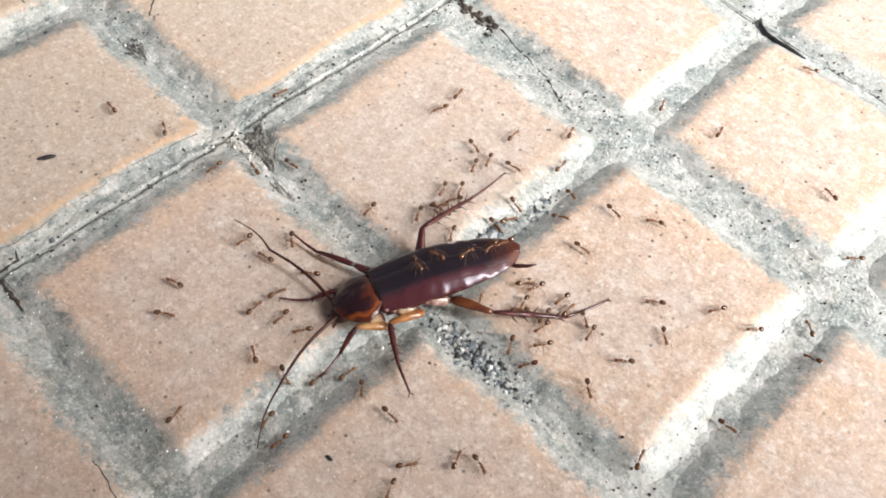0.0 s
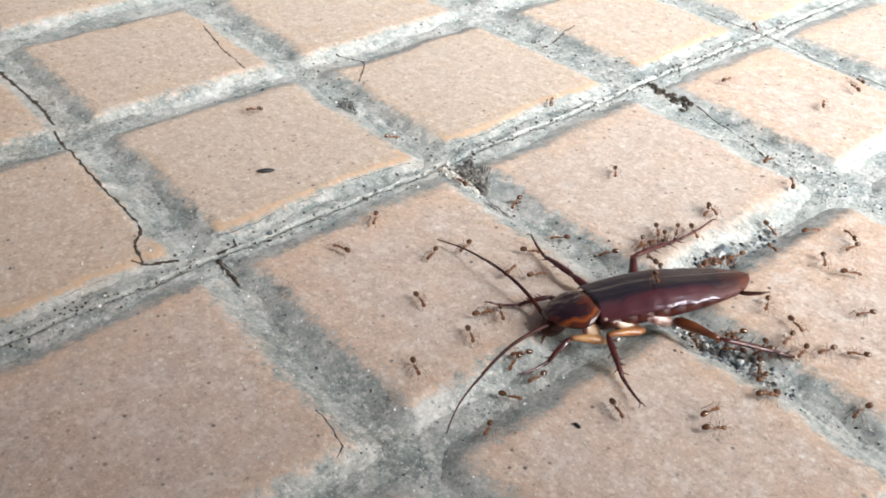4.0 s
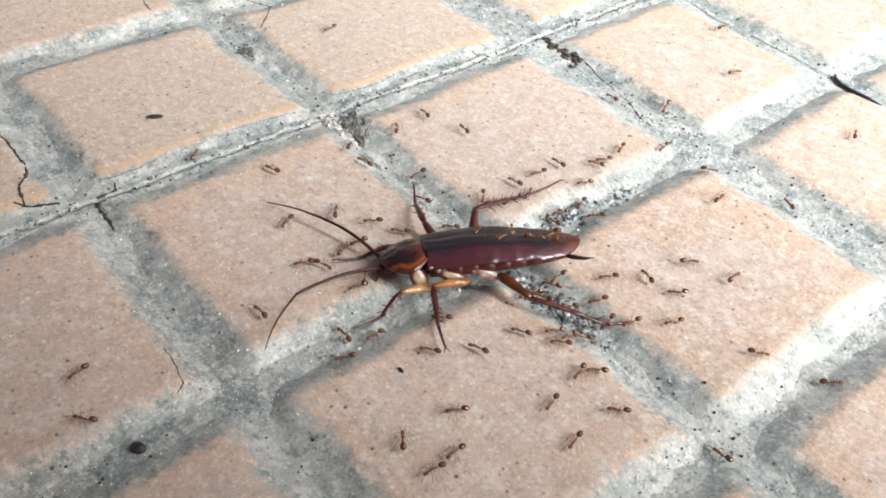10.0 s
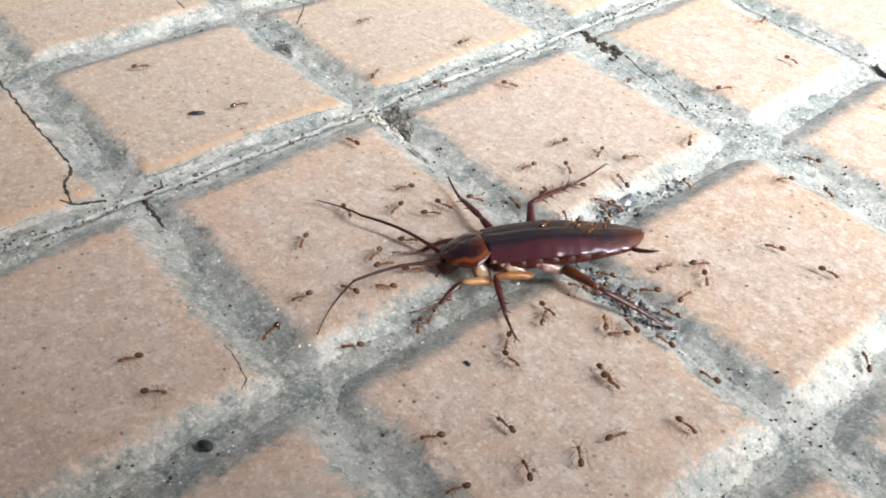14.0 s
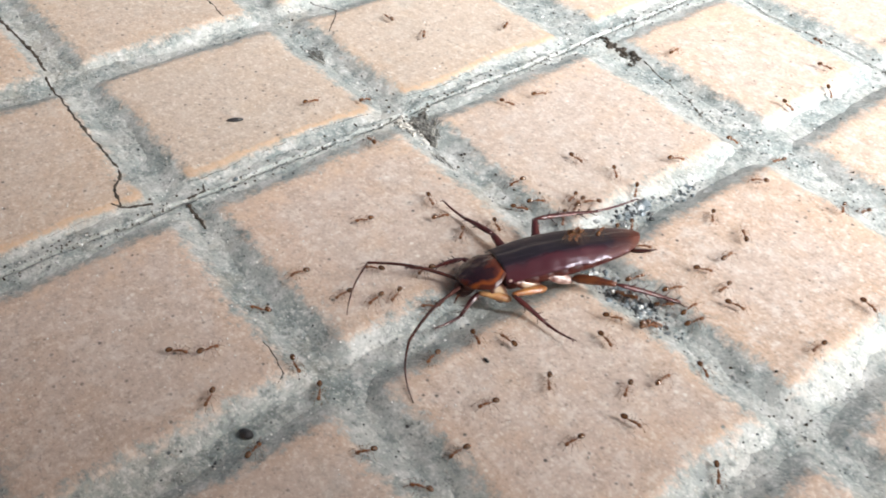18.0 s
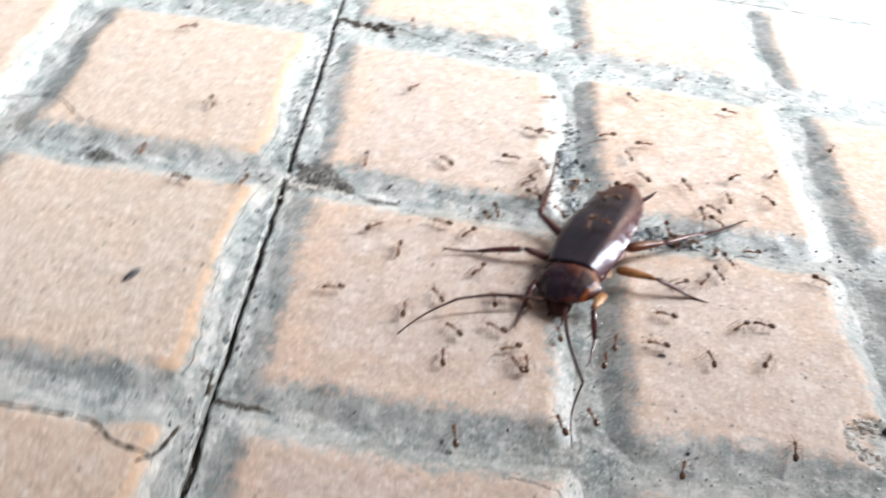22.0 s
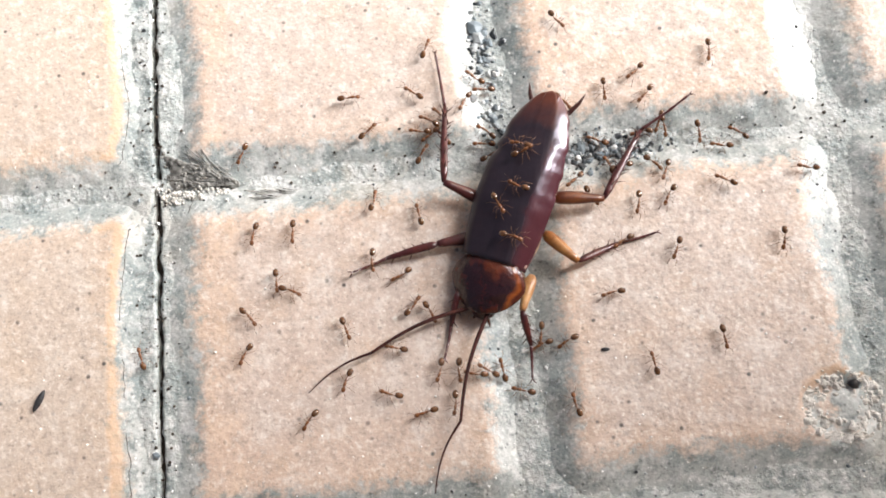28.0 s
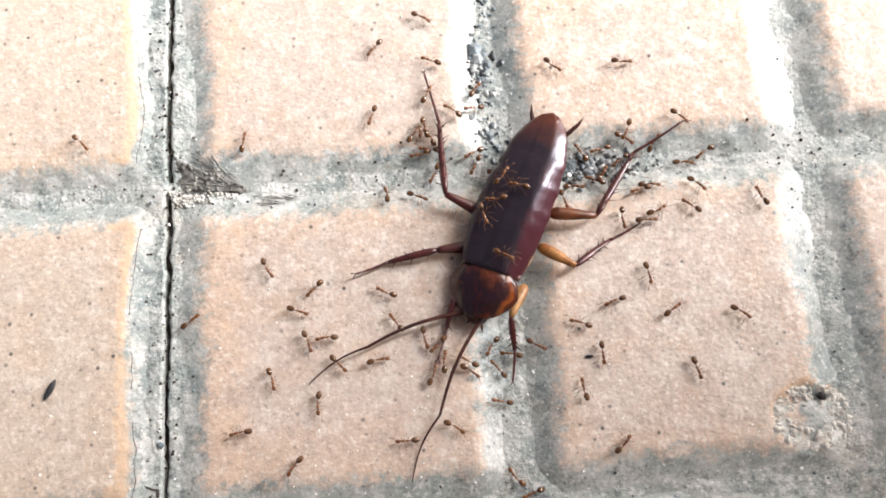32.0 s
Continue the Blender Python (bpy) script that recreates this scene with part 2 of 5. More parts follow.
def crumb_material(name, steps):
    """Mixed grit: each grain has its own tone, from near black over blue-grey to white."""
    m, t, s = nodes_of(name)
    rnd = put(t, "ShaderNodeNewGeometry").outputs["Random Per Island"]
    where = put(t, "ShaderNodeTexCoord").outputs["Object"]
    c = blend(t, span(t, rnd, steps[0], steps[0] + 0.15), (0.035, 0.038, 0.042), (0.19, 0.225, 0.245))
    c = blend(t, span(t, rnd, steps[1], steps[1] + 0.12), c, (0.42, 0.44, 0.44))
    c = blend(t, span(t, rnd, steps[2], steps[2] + 0.03), c, (0.80, 0.80, 0.78))
    c = blend(t, span(t, noise_at(t, where, 900, 3, 0.6), 0.5, 0.7, 0, 0.5), c, (0.12, 0.13, 0.13))
    t.links.new(c, s.inputs["Base Color"])
    s.inputs["Roughness"].default_value = 0.38
    return m


PAVING, CEMENT = paving_material(), cement_material()
# tones of the added, unseen walls: ochre bounce, and brown for dim, warm reflections
OCHRE_WALL = plain("unseen_wall_ochre", (0.62, 0.52, 0.42), (0.72, 0.62, 0.51), 6, 0.8, 0.002)
BROWN_WALL = plain("unseen_wall_brown", (0.20, 0.145, 0.10), (0.34, 0.25, 0.175), 9, 0.85, 0.002)
DIRT = plain("dark_dirt", (0.032, 0.024, 0.019), (0.085, 0.066, 0.05), 900, 0.9)
CRUMB, GRIT = crumb_material("blue_grey_grit", (0.26, 0.66, 0.92)), crumb_material("mixed_grit", (0.24, 0.45, 0.72))
FIBRE = plain("fibrous_dirt", (0.06, 0.057, 0.052), (0.34, 0.33, 0.30), 420, 0.85, 0.0003)
PALE = plain("pale_mortar", (0.50, 0.47, 0.42), (0.82, 0.79, 0.74), 450, 0.75, 0.0004)
QUARTZ = plain("quartz_grain", (0.80, 0.79, 0.76), (0.93, 0.92, 0.90), 900, 0.15, 0)
HUSK = plain("seed_husk", (0.012, 0.012, 0.014), (0.045, 0.042, 0.045), 1200, 0.35)
WING, SHIELD, COXA = wing_material(), shield_material(), coxa_material()
CHITIN = plain("red_brown_chitin", (0.042, 0.009, 0.011), (0.100, 0.021, 0.018), 500, 0.28, 0.0001, 0.4)
DARK = plain("black_brown_chitin", (0.028, 0.009, 0.008), (0.070, 0.019, 0.014), 600, 0.45, 0.0001, 0.05, 0.25)
AMBER = plain("amber_chitin", (0.060, 0.014, 0.008), (0.15, 0.042, 0.012), 450, 0.3, 0.0001, 0.3)
CREAM = plain("cream_chitin", (0.29, 0.12, 0.045), (0.52, 0.29, 0.125), 420, 0.35, 0.0001, 0.2)
BELLY = plain("belly_chitin", (0.045, 0.009, 0.008), (0.10, 0.022, 0.014), 500, 0.42, 0.0001, 0.0, 0.35)
ORANGE = plain("orange_chitin", (0.20, 0.060, 0.016), (0.45, 0.20, 0.065), 420, 0.3, 0.0001, 0.3)
HINGE = plain("hinge_skin", (0.10, 0.03, 0.025), (0.48, 0.33, 0.28), 700, 0.3, 0.0001, 0.2)
ANT_RED = plain("ant_amber", (0.12, 0.040, 0.014), (0.26, 0.10, 0.034), 1500, 0.35, 0, 0.2)
ANT_DARK = plain("ant_dark", (0.055, 0.024, 0.011), (0.16, 0.066, 0.026), 1500, 0.16, 0, 0.7)
ANT_LEG = plain("ant_leg", (0.13, 0.055, 0.024), (0.24, 0.11, 0.048), 1500, 0.45, 0)


# ---- mesh helpers; a shape is a pair (verts in mm, faces) ----
def mesh_of(name, shape, material, attribute=None):
    verts, faces = shape
    me = bpy.data.meshes.new(name)
    me.from_pydata((np.asarray(verts, float) * MM).tolist(), [], [tuple(f) for f in faces])
    me.shade_smooth()
    me.materials.append(material)
    if attribute is not None:
        for key, values in (attribute if isinstance(attribute, dict) else {"rim": attribute}).items():
            me.attributes.new(key, "FLOAT", "POINT").data.foreach_set("value", np.asarray(values, "f"))
    return me


def part(name, shape, material, parent, label="", attribute=None):
    ob = new(name, mesh_of(name, shape, material, attribute))
    ob.parent = parent
    return tagged(ob, label)


def joined(*shapes):
    verts, faces = [], []
    for v, f in shapes:
        k = len(verts)
        verts.extend([tuple(p) for p in v])
        faces.extend([[i + k for i in q] for q in f])
    return verts, faces


def tube(points, radii, seg=8, flat=1.0):
    """A round rod through the points; flat squeezes it along its own vertical."""
    pts = [Vector(p) for p in points]
    verts, faces = [], []
    side = None
    for i, p in enumerate(pts):
        d = (pts[min(i + 1, len(pts) - 1)] - pts[max(i - 1, 0)]).normalized()
        if side is None:
            side = d.cross(Vector((0, 0, 1)) if abs(d.z) < 0.9 else Vector((1, 0, 0))).normalized()
        side = (side - d * side.dot(d)).normalized()
        up = side.cross(d)
        for k in range(seg):
            a = 2 * math.pi * k / seg
            verts.append(p + (side * math.cos(a) + up * math.sin(a) * flat) * radii[i])
    n = len(pts)
    for i in range(n - 1):
        for k in range(seg):
            a, b = i * seg + k, i * seg + (k + 1) % seg
            faces.append((a, b, b + seg, a + seg))
    faces.append(tuple(range(seg - 1, -1, -1)))
    faces.append(tuple(range((n - 1) * seg, n * seg)))
    return verts, faces


def egg(center, radii, seg=14, rings=9, power=1.0, tilt=(0, 0, 0)):
    """An ellipsoid; power under 1 makes it blunter towards +x."""
    turn = Euler([radians(a) for a in tilt]).to_matrix()
    verts, faces = [], []
    for i in range(rings + 1):
        a = math.pi * i / rings
        x, r = math.cos(a), math.sin(a) ** power
        for k in range(seg):
            b = 2 * math.pi * k / seg
            verts.append(Vector(center) + turn @ Vector((x * radii[0], r * math.cos(b) * radii[1], r * math.sin(b) * radii[2])))
    for i in range(rings):
        for k in range(seg):
            a, b = i * seg + k, i * seg + (k + 1) % seg
            faces.append((a, a + seg, b + seg, b))
    return verts, faces


def lump(center, size, rng, rough=0.3):
    """A small angular grain."""
    bm = bmesh.new()
    bmesh.ops.create_icosphere(bm, subdivisions=1, radius=1)
    verts = []
    for v in bm.verts:
        s = 1 + rng.uniform(-rough, rough)
        verts.append((center[0] + v.co.x * s * size[0], center[1] + v.co.y * s * size[1], center[2] + v.co.z * s * size[2]))
    faces = [[v.index for v in f.verts] for f in bm.faces]
    bm.free()
    return verts, faces


def box(x0, y0, z0, x1, y1, z1):
    v = [(x, y, z) for x in (x0, x1) for y in (y0, y1) for z in (z0, z1)]
    return v, [(0, 1, 3, 2), (4, 6, 7, 5), (0, 4, 5, 1), (2, 3, 7, 6), (0, 2, 6, 4), (1, 5, 7, 3)]


# ---- the paving ----
# tops of the pads between the grooves, column by column and row by row
COLUMNS = [(-146, -110), (-96, -57), (-45, -6), (6.5, 46.5), (58.5, 96), (108, 146), (158, 196)]
ROWS_Y = [(-198, -162), (-149, -111), (-98, -57), (-46, -6), (5, 49), (64.5, 101), (113, 153), (165, 203)]
SLOPE, DEPTH = 5.8, 1.7


def wave(x, y, size, seed=0.0):
    return noise.noise(Vector((x / size, y / size, seed)))


def crack_x(y):
    """The wandering line of the open joint along y."""
    return 0.55 * wave(3.0, y, 14, 5.0) + 0.38 * wave(9.0, y, 3.5, 6.0) + 0.16 * wave(5.0, y, 1.3, 61.0)


def crack_y(x, at):
    return at + 0.6 * wave(x, at, 12, 7.0) + 0.25 * wave(x, at, 3, 8.0)


def groove_depth(x, y):
    """The open joint along y lies in a shallower groove than the rest."""
    return DEPTH * (1 - 0.5 * math.exp(-(x / 9) ** 2)) * (1 + 0.3 * wave(x, y, 35, 12.0))


def pad_inside(x, y, col, row):
    """How far (x, y) lies inside the foot of a pad."""
    (x0, x1), (y0, y1) = COLUMNS[col], ROWS_Y[row]
    hx, hy, r = (x1 - x0) / 2 + SLOPE, (y1 - y0) / 2 + SLOPE, 6.0
    qx, qy = abs(x - (x0 + x1) / 2) - hx + r, abs(y - (y0 + y1) / 2) - hy + r
    d = r - math.hypot(max(qx, 0), max(qy, 0)) - min(max(qx, qy), 0)
    return d + 1.3 * wave(x, y, 24, col * 3.7 + row) + 1.1 * wave(x, y, 8, col * 7.3 + row) + 0.5 * wave(x, y, 2.6, 3.0)


def corner_pit(x, y):
    """The broken-out corner of one pad: 1 inside the pit, falling to 0 at its edge."""
    h = math.hypot((x - 95.5) / 6.2, (y + 42.0) / 5.0) + 0.16 * wave(x, y, 2.4, 15.0) + 0.08 * wave(x, y, 0.9, 16.0)
    return min(max((1 - h) * 4, 0), 1), h


def pad_height(x, y, col, row):
    d = pad_inside(x, y, col, row)
    s = min(max(d / (SLOPE + 0.6), 0), 1)
    top = 0.10 * wave(x, y, 7, 1.5) + 0.07 * wave(x, y, 1.6, 2.5) + 0.22 * wave(col * 3.1, row * 5.7, 1.0, 4.0)
    if (col, row) == (4, 3):
        top -= corner_pit(x, y)[0] * (0.95 + 0.6 * wave(x, y, 2.0, 17.0))
    low = groove_depth(x, y) + 0.5
    return -low + (low + top) * (0.55 * s + 0.45 * s * s * (3 - 2 * s))


def bed_height(x, y):
    return -groove_depth(x, y) + 0.35 * wave(x, y, 5, 9.0) + 0.22 * wave(x, y, 1.5, 10.0) + 0.5 * wave(x, y, 28, 11.0)


def ground_height(x, y):
    z = bed_height(x, y)
    for c, (x0, x1) in enumerate(COLUMNS):
        if x0 - SLOPE < x < x1 + SLOPE:
            for r, (y0, y1) in enumerate(ROWS_Y):
                if y0 - SLOPE < y < y1 + SLOPE:
                    z = max(z, pad_height(x, y, c, r))
    return z


def inside_pads(x, y):
    """How far (x, y) lies inside the foot of the nearest pad; 0 in the grooves."""
    best = 0.0
    for c, (x0, x1) in enumerate(COLUMNS):
        if x0 - 7 < x < x1 + 7:
            for r, (y0, y1) in enumerate(ROWS_Y):
                if y0 - 7 < y < y1 + 7:
                    best = max(best, pad_inside(x, y, c, r))
    return best


def lattice(xs, ys, at):
    verts = [at(x, y) for y in ys for x in xs]
    n = len(xs)
    faces = [(j * n + i, j * n + i + 1, (j + 1) * n + i + 1, (j + 1) * n + i) for j in range(len(ys) - 1) for i in range(n - 1)]
    return verts, faces


def steps(a, b, size, marks, width):
    """Even steps from a to b, with a few fine ones round each mark."""
    near = [m + o for m in marks for o in (-1.6, -0.9, -width * 1.15, -width * 0.8, width * 0.8, width * 1.15, 0.9, 1.6)]
    return sorted([v for v in np.arange(a, b + size / 2, size) if all(abs(v - m) > 2.2 for m in marks)] + near)


def build_paving():
    crack_w = 0.47

    def bed(x, y):
        z, px, py = bed_height(x, y), x, y
        if abs(x) < 2.2:
            px = x + crack_x(y) + (0.45 * wave(x, y, 1.5, 13.0 + (x > 0)) if abs(x) < 0.8 else 0)
            if abs(x) < crack_w * 0.9 and not -1 < y < 1.5:
                z = -7.0
        for at, x0, x1 in ((60.2, 0.6, 40), (107.2, -20, 190), (-50.6, 0.6, 7.5)):
            if abs(y - at) < 2.2:
                py = y + crack_y(x, at) - at
                if abs(y - at) < crack_w * 0.9 and x0 < x < x1:
                    z = -6.0
        return px, py, z

    xs = steps(-158, 208, 1.25, [0], crack_w)
    ys = steps(-210, 214, 0.8, [-50.6, 60.2, 107.2], crack_w)
    pavement = new("pavement", mesh_of("pavement", lattice(xs, ys, bed), CEMENT))
    tagged(pavement, "weathered clay paving with wide cement grooves", "pavement", kind="structure")
    for c, (x0, x1) in enumerate(COLUMNS):
        for r, (y0, y1) in enumerate(ROWS_Y):
            near = 1 <= c <= 5 and 2 <= r <= 5
            e = SLOPE - 0.1
            nx = int((x1 - x0 + 2 * e) / (0.75 if near else 1.8))
            ny = int((y1 - y0 + 2 * e) / (0.75 if near else 1.8))
            gx, gy = np.linspace(x0 - e, x1 + e, nx), np.linspace(y0 - e, y1 + e, ny)
            shape = lattice(gx, gy, lambda x, y: (x, y, pad_height(x, y, c, r)))
            rim = [pad_inside(x, y, c, r) for x, y, z in shape[0]]
            lip = [max(1 - abs(d - 5.9) / 1.3, 0) * (c == 2) * min(max((x - x1 + 4.5) / 2.5, 0), 1) for d, (x, y, z) in zip(rim, shape[0])]
            if c == 3:
                # a warmer band along the western edge of this column
                lip = [v + 0.30 * min(max((x0 + 8.0 - x) / 3.0, 0), 1) * (d > 6.0) for v, d, (x, y, z) in zip(lip, rim, shape[0])]
            if (c, r) == (4, 3):
                for k, (x, y, z) in enumerate(shape[0]):
                    inside, h = corner_pit(x, y)
                    rim[k] -= 4.5 * inside * (0.7 + 1.6 * wave(x, y, 2.2, 18.0))
                    lip[k] += max(1 - abs(h - 1.0) / 0.16, 0) * (y > -42)
            part("paving_pad", shape, PAVING, pavement, attribute={"rim": rim, "lip": lip, "yellow_clay": [float(c < 3)] * len(rim)})
    # brown soil deep in the open joint
    soil = lattice([-0.8, -0.3, 0.3, 0.8], np.arange(-200, 205, 1.0), lambda x, y: (x + crack_x(y), y, -2.9 + 0.7 * wave(x * 3, y, 1.5, 14.0)))
    part("joint_soil", soil, DIRT, pavement)
    # the same paving going on through the yard, in one plain piece
    verts, faces, rim = [], [], []
    for cx in np.arange(-1480, 1190, 51.5):
        for cy in np.arange(-1280, 1090, 51.5):
            if -185 < cx < 235 and -237 < cy < 241:
                continue
            k = len(verts)
            hx, hy = 19.0 + wave(cx, cy, 40, 50.0), 19.0 + wave(cx, cy, 40, 51.0)
            for half, z, d in ((5.8, -DEPTH - 0.3, 0.0), (0.0, 0.1 * wave(cx, cy, 30, 52.0), 7.0)):
                for sx, sy in ((-1, -1), (1, -1), (1, 1), (-1, 1)):
                    verts.append((cx + sx * (hx + half), cy + sy * (hy + half), z))
                    rim.append(d)
            verts.append((cx, cy, 0.1))
            rim.append(20.0)
            faces += [(k + i, k + (i + 1) % 4, k + 4 + (i + 1) % 4, k + 4 + i) for i in range(4)]
            faces += [(k + 4 + i, k + 4 + (i + 1) % 4, k + 8) for i in range(4)]
    far = part("outer_pads", (verts, faces), PAVING, pavement, attribute={"rim": rim})
    far.data.shade_flat()
    tagged(far, "clay paving pads further off in the yard", kind="stuff")
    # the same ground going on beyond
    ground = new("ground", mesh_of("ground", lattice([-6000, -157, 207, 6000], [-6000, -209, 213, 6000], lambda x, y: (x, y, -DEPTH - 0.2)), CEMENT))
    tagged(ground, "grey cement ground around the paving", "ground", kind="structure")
    return pavement


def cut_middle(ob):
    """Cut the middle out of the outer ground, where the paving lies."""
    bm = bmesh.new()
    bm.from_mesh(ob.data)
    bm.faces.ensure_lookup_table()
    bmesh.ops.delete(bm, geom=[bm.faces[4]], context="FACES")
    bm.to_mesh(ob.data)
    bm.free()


PAVEMENT = build_paving()
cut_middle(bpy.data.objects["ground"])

# unseen walls added to shape the light, low opening at +x, pier before it
X1, Y1, H, LOW, TH = WALL_X * 1000, WALL_Y * 1000, 2200, 260, 120
OT, OL, OA, OB = OPEN_TOP * 1000, OPEN_LOW * 1000, OPEN_Y0 * 1000 - 5, OPEN_Y1 * 1000 + 5
walls = {
    "wall_east": joined(box(X1, -1300, -6, X1 + TH, OA, H), box(X1, OB, -6, X1 + TH, Y1 + TH, H), box(X1, OA, OT, X1 + TH, OB, H), box(X1, OA, -6, X1 + TH, OB, OL)),
    "wall_north": box(-1500, Y1, -6, X1 - 2, Y1 + TH, LOW),
    "wall_west": box(-1500 - TH, -1300, -6, -1500, Y1 + TH, LOW),
    "wall_south": box(-1500 - TH, -1300 - TH, -6, X1 + TH, -1300, H),
    # added blocker, out of view: its penumbra darkens the ground towards -y
    "wall_pier": box(400, -600, -6, 480, 105, H),
}
# unseen walls kept brown to dim what the wings mirror and warm the fill
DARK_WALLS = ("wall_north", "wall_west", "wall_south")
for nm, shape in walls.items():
    w = new(nm, mesh_of(nm, shape, BROWN_WALL if nm in DARK_WALLS else OCHRE_WALL))
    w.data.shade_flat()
    tagged(w, ("unseen brown light-shaping " if nm in DARK_WALLS else "unseen plain ochre light-shaping ") + nm.split("_")[0], nm.split("_")[0], kind="structure")

# ---- the cockroach; its own space: x to the head, y to its left, origin in the middle of the body ----
BODY_Z = 3.9


def sheet(f, nu, nv, thick):
    """A curved plate: f(u, v) on top, and the same lower down by thick, closed round the edge."""
    top = [Vector(f(i / (nu - 1), j / (nv - 1))) for i in range(nu) for j in range(nv)]
    low = [p - Vector((0, 0, thick)) for p in top]
    n = len(top)
    faces = []
    for i in range(nu - 1):
        for j in range(nv - 1):
            a = i * nv + j
            faces.append((a, a + 1, a + nv + 1, a + nv))
            faces.append((n + a, n + a + nv, n + a + nv + 1, n + a + 1))
    ring = [j for j in range(nv)] + [i * nv + nv - 1 for i in range(1, nu)] + [(nu - 1) * nv + j for j in range(nv - 2, -1, -1)] + [i * nv for i in range(nu - 2, 0, -1)]
    for k, a in enumerate(ring):
        b = ring[(k + 1) % len(ring)]
        faces.append((a, a + n, b + n, b))
    return top + low, faces


def wing_half(u, side):
    """Half the width of a folded wing from front (0) to tip (1); the left one tapers more."""
    if u < 0.35:
        return 4.6 + 1.0 * math.sin(u / 0.35 * math.pi / 2)
    k = (u - 0.35) / 0.65
    # the margin of the right wing is nibbled in one place
    nibble = 0.10 * math.exp(-((u - 0.60) / 0.022) ** 2) + 0.06 * math.exp(-((u - 0.70) / 0.03) ** 2) if side < 0 else 0.0
    ragged = 0.018 * math.sin(u * 37) + 0.012 * math.sin(u * 83) if side > 0 else 0.0
    return 5.6 * max(1 - k ** (3.0 if side > 0 else 3.6), 0) ** 0.56 * (1 - 0.10 * k) * (1 - nibble) * (1 + ragged) + 0.02


def wing_surface(side, lift):
    def f(u, v):
        x = 9.3 - 26.8 * u
        w = wing_half(u, side)
        lap = min(1.3, 0.85 * w)
        y = side * (-lap + v * (w + lap))
        k = min(abs(y) / max(w, 0.3), 1)
        crown = 2.2 + 0.4 * math.sin(min(u * 1.35, 1) * math.pi) - 1.5 * u ** 3 + 0.10 * wave(x, y, 4.5, 60.0)
        edge = 6.0 * max(k - 0.46, 0) ** 1.5 if side > 0 else 4.0 * max(k - 0.80, 0) ** 1.1
        drop = (0.35 * k ** 2 + edge) * (1 - 0.5 * u) * min((1 - u) * 12, 1)
        # the bent-down side of the left wing is crumpled
        if side > 0:
            crown += 0.22 * wave(x, y, 2.3, 61.0) * min(max(k - 0.45, 0) * 4, 1)
        # the upper wing's inner edge dips into the lower one
        over = 0.14 * min(v / 0.12, 1) - 0.06 if lift else 0.0
        return x, y, crown - drop + over
    return f


def shield_shape():
    verts, faces, rim = [], [], []
    rings, seg = 12, 36
    for i in range(rings + 1):
        r = i / rings
        for k in range(seg):
            a = 2 * math.pi * k / seg
            c, s = math.cos(a), math.sin(a)
            lx = 4.7 if c > 0 else 4.3
            lx *= 1 - 0.12 * s * s * (c < 0)
            x, y = 12.0 + lx * r * c, 5.6 * r * s * (1 - 0.20 * max(c, 0))
            z = 2.4 - 0.17 * (x - 8.5) - 1.9 * r ** 3.2 * (0.45 + 0.55 * s * s) + 0.15 * math.sin(3 * a) * r * (1 - r)
            verts.append((x, y, z))
            rim.append(r * (0.5 + 0.5 * min(max(1.25 * s - 0.45 * c, 0), 1)))
    for i in range(rings):
        for k in range(seg):
            a, b = i * seg + k, i * seg + (k + 1) % seg
            faces.append((a, a + seg, b + seg, b))
    n = len(verts)
    low = [(x, y, z - 0.25) for x, y, z in verts]
    faces += [tuple(q + n for q in reversed(f)) for f in faces]
    for k in range(seg):
        a, b = rings * seg + k, rings * seg + (k + 1) % seg
        faces.append((a, a + n, b + n, b))
    return (verts + low, faces), rim + rim


def abdomen_shape():
    """The belly: overlapping rings that taper to the tail."""
    pts, rad = [], []
    n = 9
    for i in range(n):
        for k, r in ((0.02, 1.0), (0.55, 1.012), (0.93, 1.008), (0.97, 0.975)):
            u = (i + k) / n
            pts.append((8.5 - 24.0 * u, 0.2 + 0.55 * u, -1.25 + 0.45 * u))
            rad.append(r * (4.05 * (1 - max(u - 0.35, 0) ** 2 * 1.35) if u < 0.97 else 1.4))
    return tube(pts, rad, 20, 0.5)


def leg_bone(length, r0, r1, bow=0.0, flat=0.7):
    """A limb piece along +x from the origin."""
    pts = [(length * u, 0, bow * math.sin(math.pi * u)) for u in np.linspace(0, 1, 9)]
    rad = [r0 + (r1 - r0) * u + 0.22 * r0 * math.sin(math.pi * min(u * 1.3, 1)) for u in np.linspace(0, 1, 9)]
    rad[0], rad[-1] = r0 * 0.6, r1 * 0.8
    return tube(pts, rad, 9, flat)


def coxa_shape(center, radii, tilt):
    """A flat leaf-shaped plate, and how near each corner lies to its outline."""
    verts, faces = egg((0, 0, 0), (1, 1, 1), 18, 12, 0.85)
    turn = Euler([radians(a) for a in tilt]).to_matrix()
    rim = [math.hypot(v.x, v.y) for v in verts]
    return ([Vector(center) + turn @ Vector((v.x * radii[0], v.y * radii[1], v.z * radii[2])) for v in verts], faces), rim


# femur, tibia and tarsus lengths, and where each leg is hinged
LEG_PLAN = {
    "front_left": (5.6, 5.2, 4.6, (8.8, 4.8, -3.5)), "front_right": (5.6, 5.2, 4.6, (9.4, -2.6, -2.0)),
    "middle_left": (6.4, 7.6, 5.3, (2.4, 4.6, -3.1)), "middle_right": (7.6, 7.8, 5.3, (5.0, -3.0, -2.1)),
    "hind_left": (7.4, 13.0, 8.8, (-2.8, 4.2, -2.6)), "hind_right": (9.0, 13.0, 8.8, (0.8, -2.8, -2.1)),
}


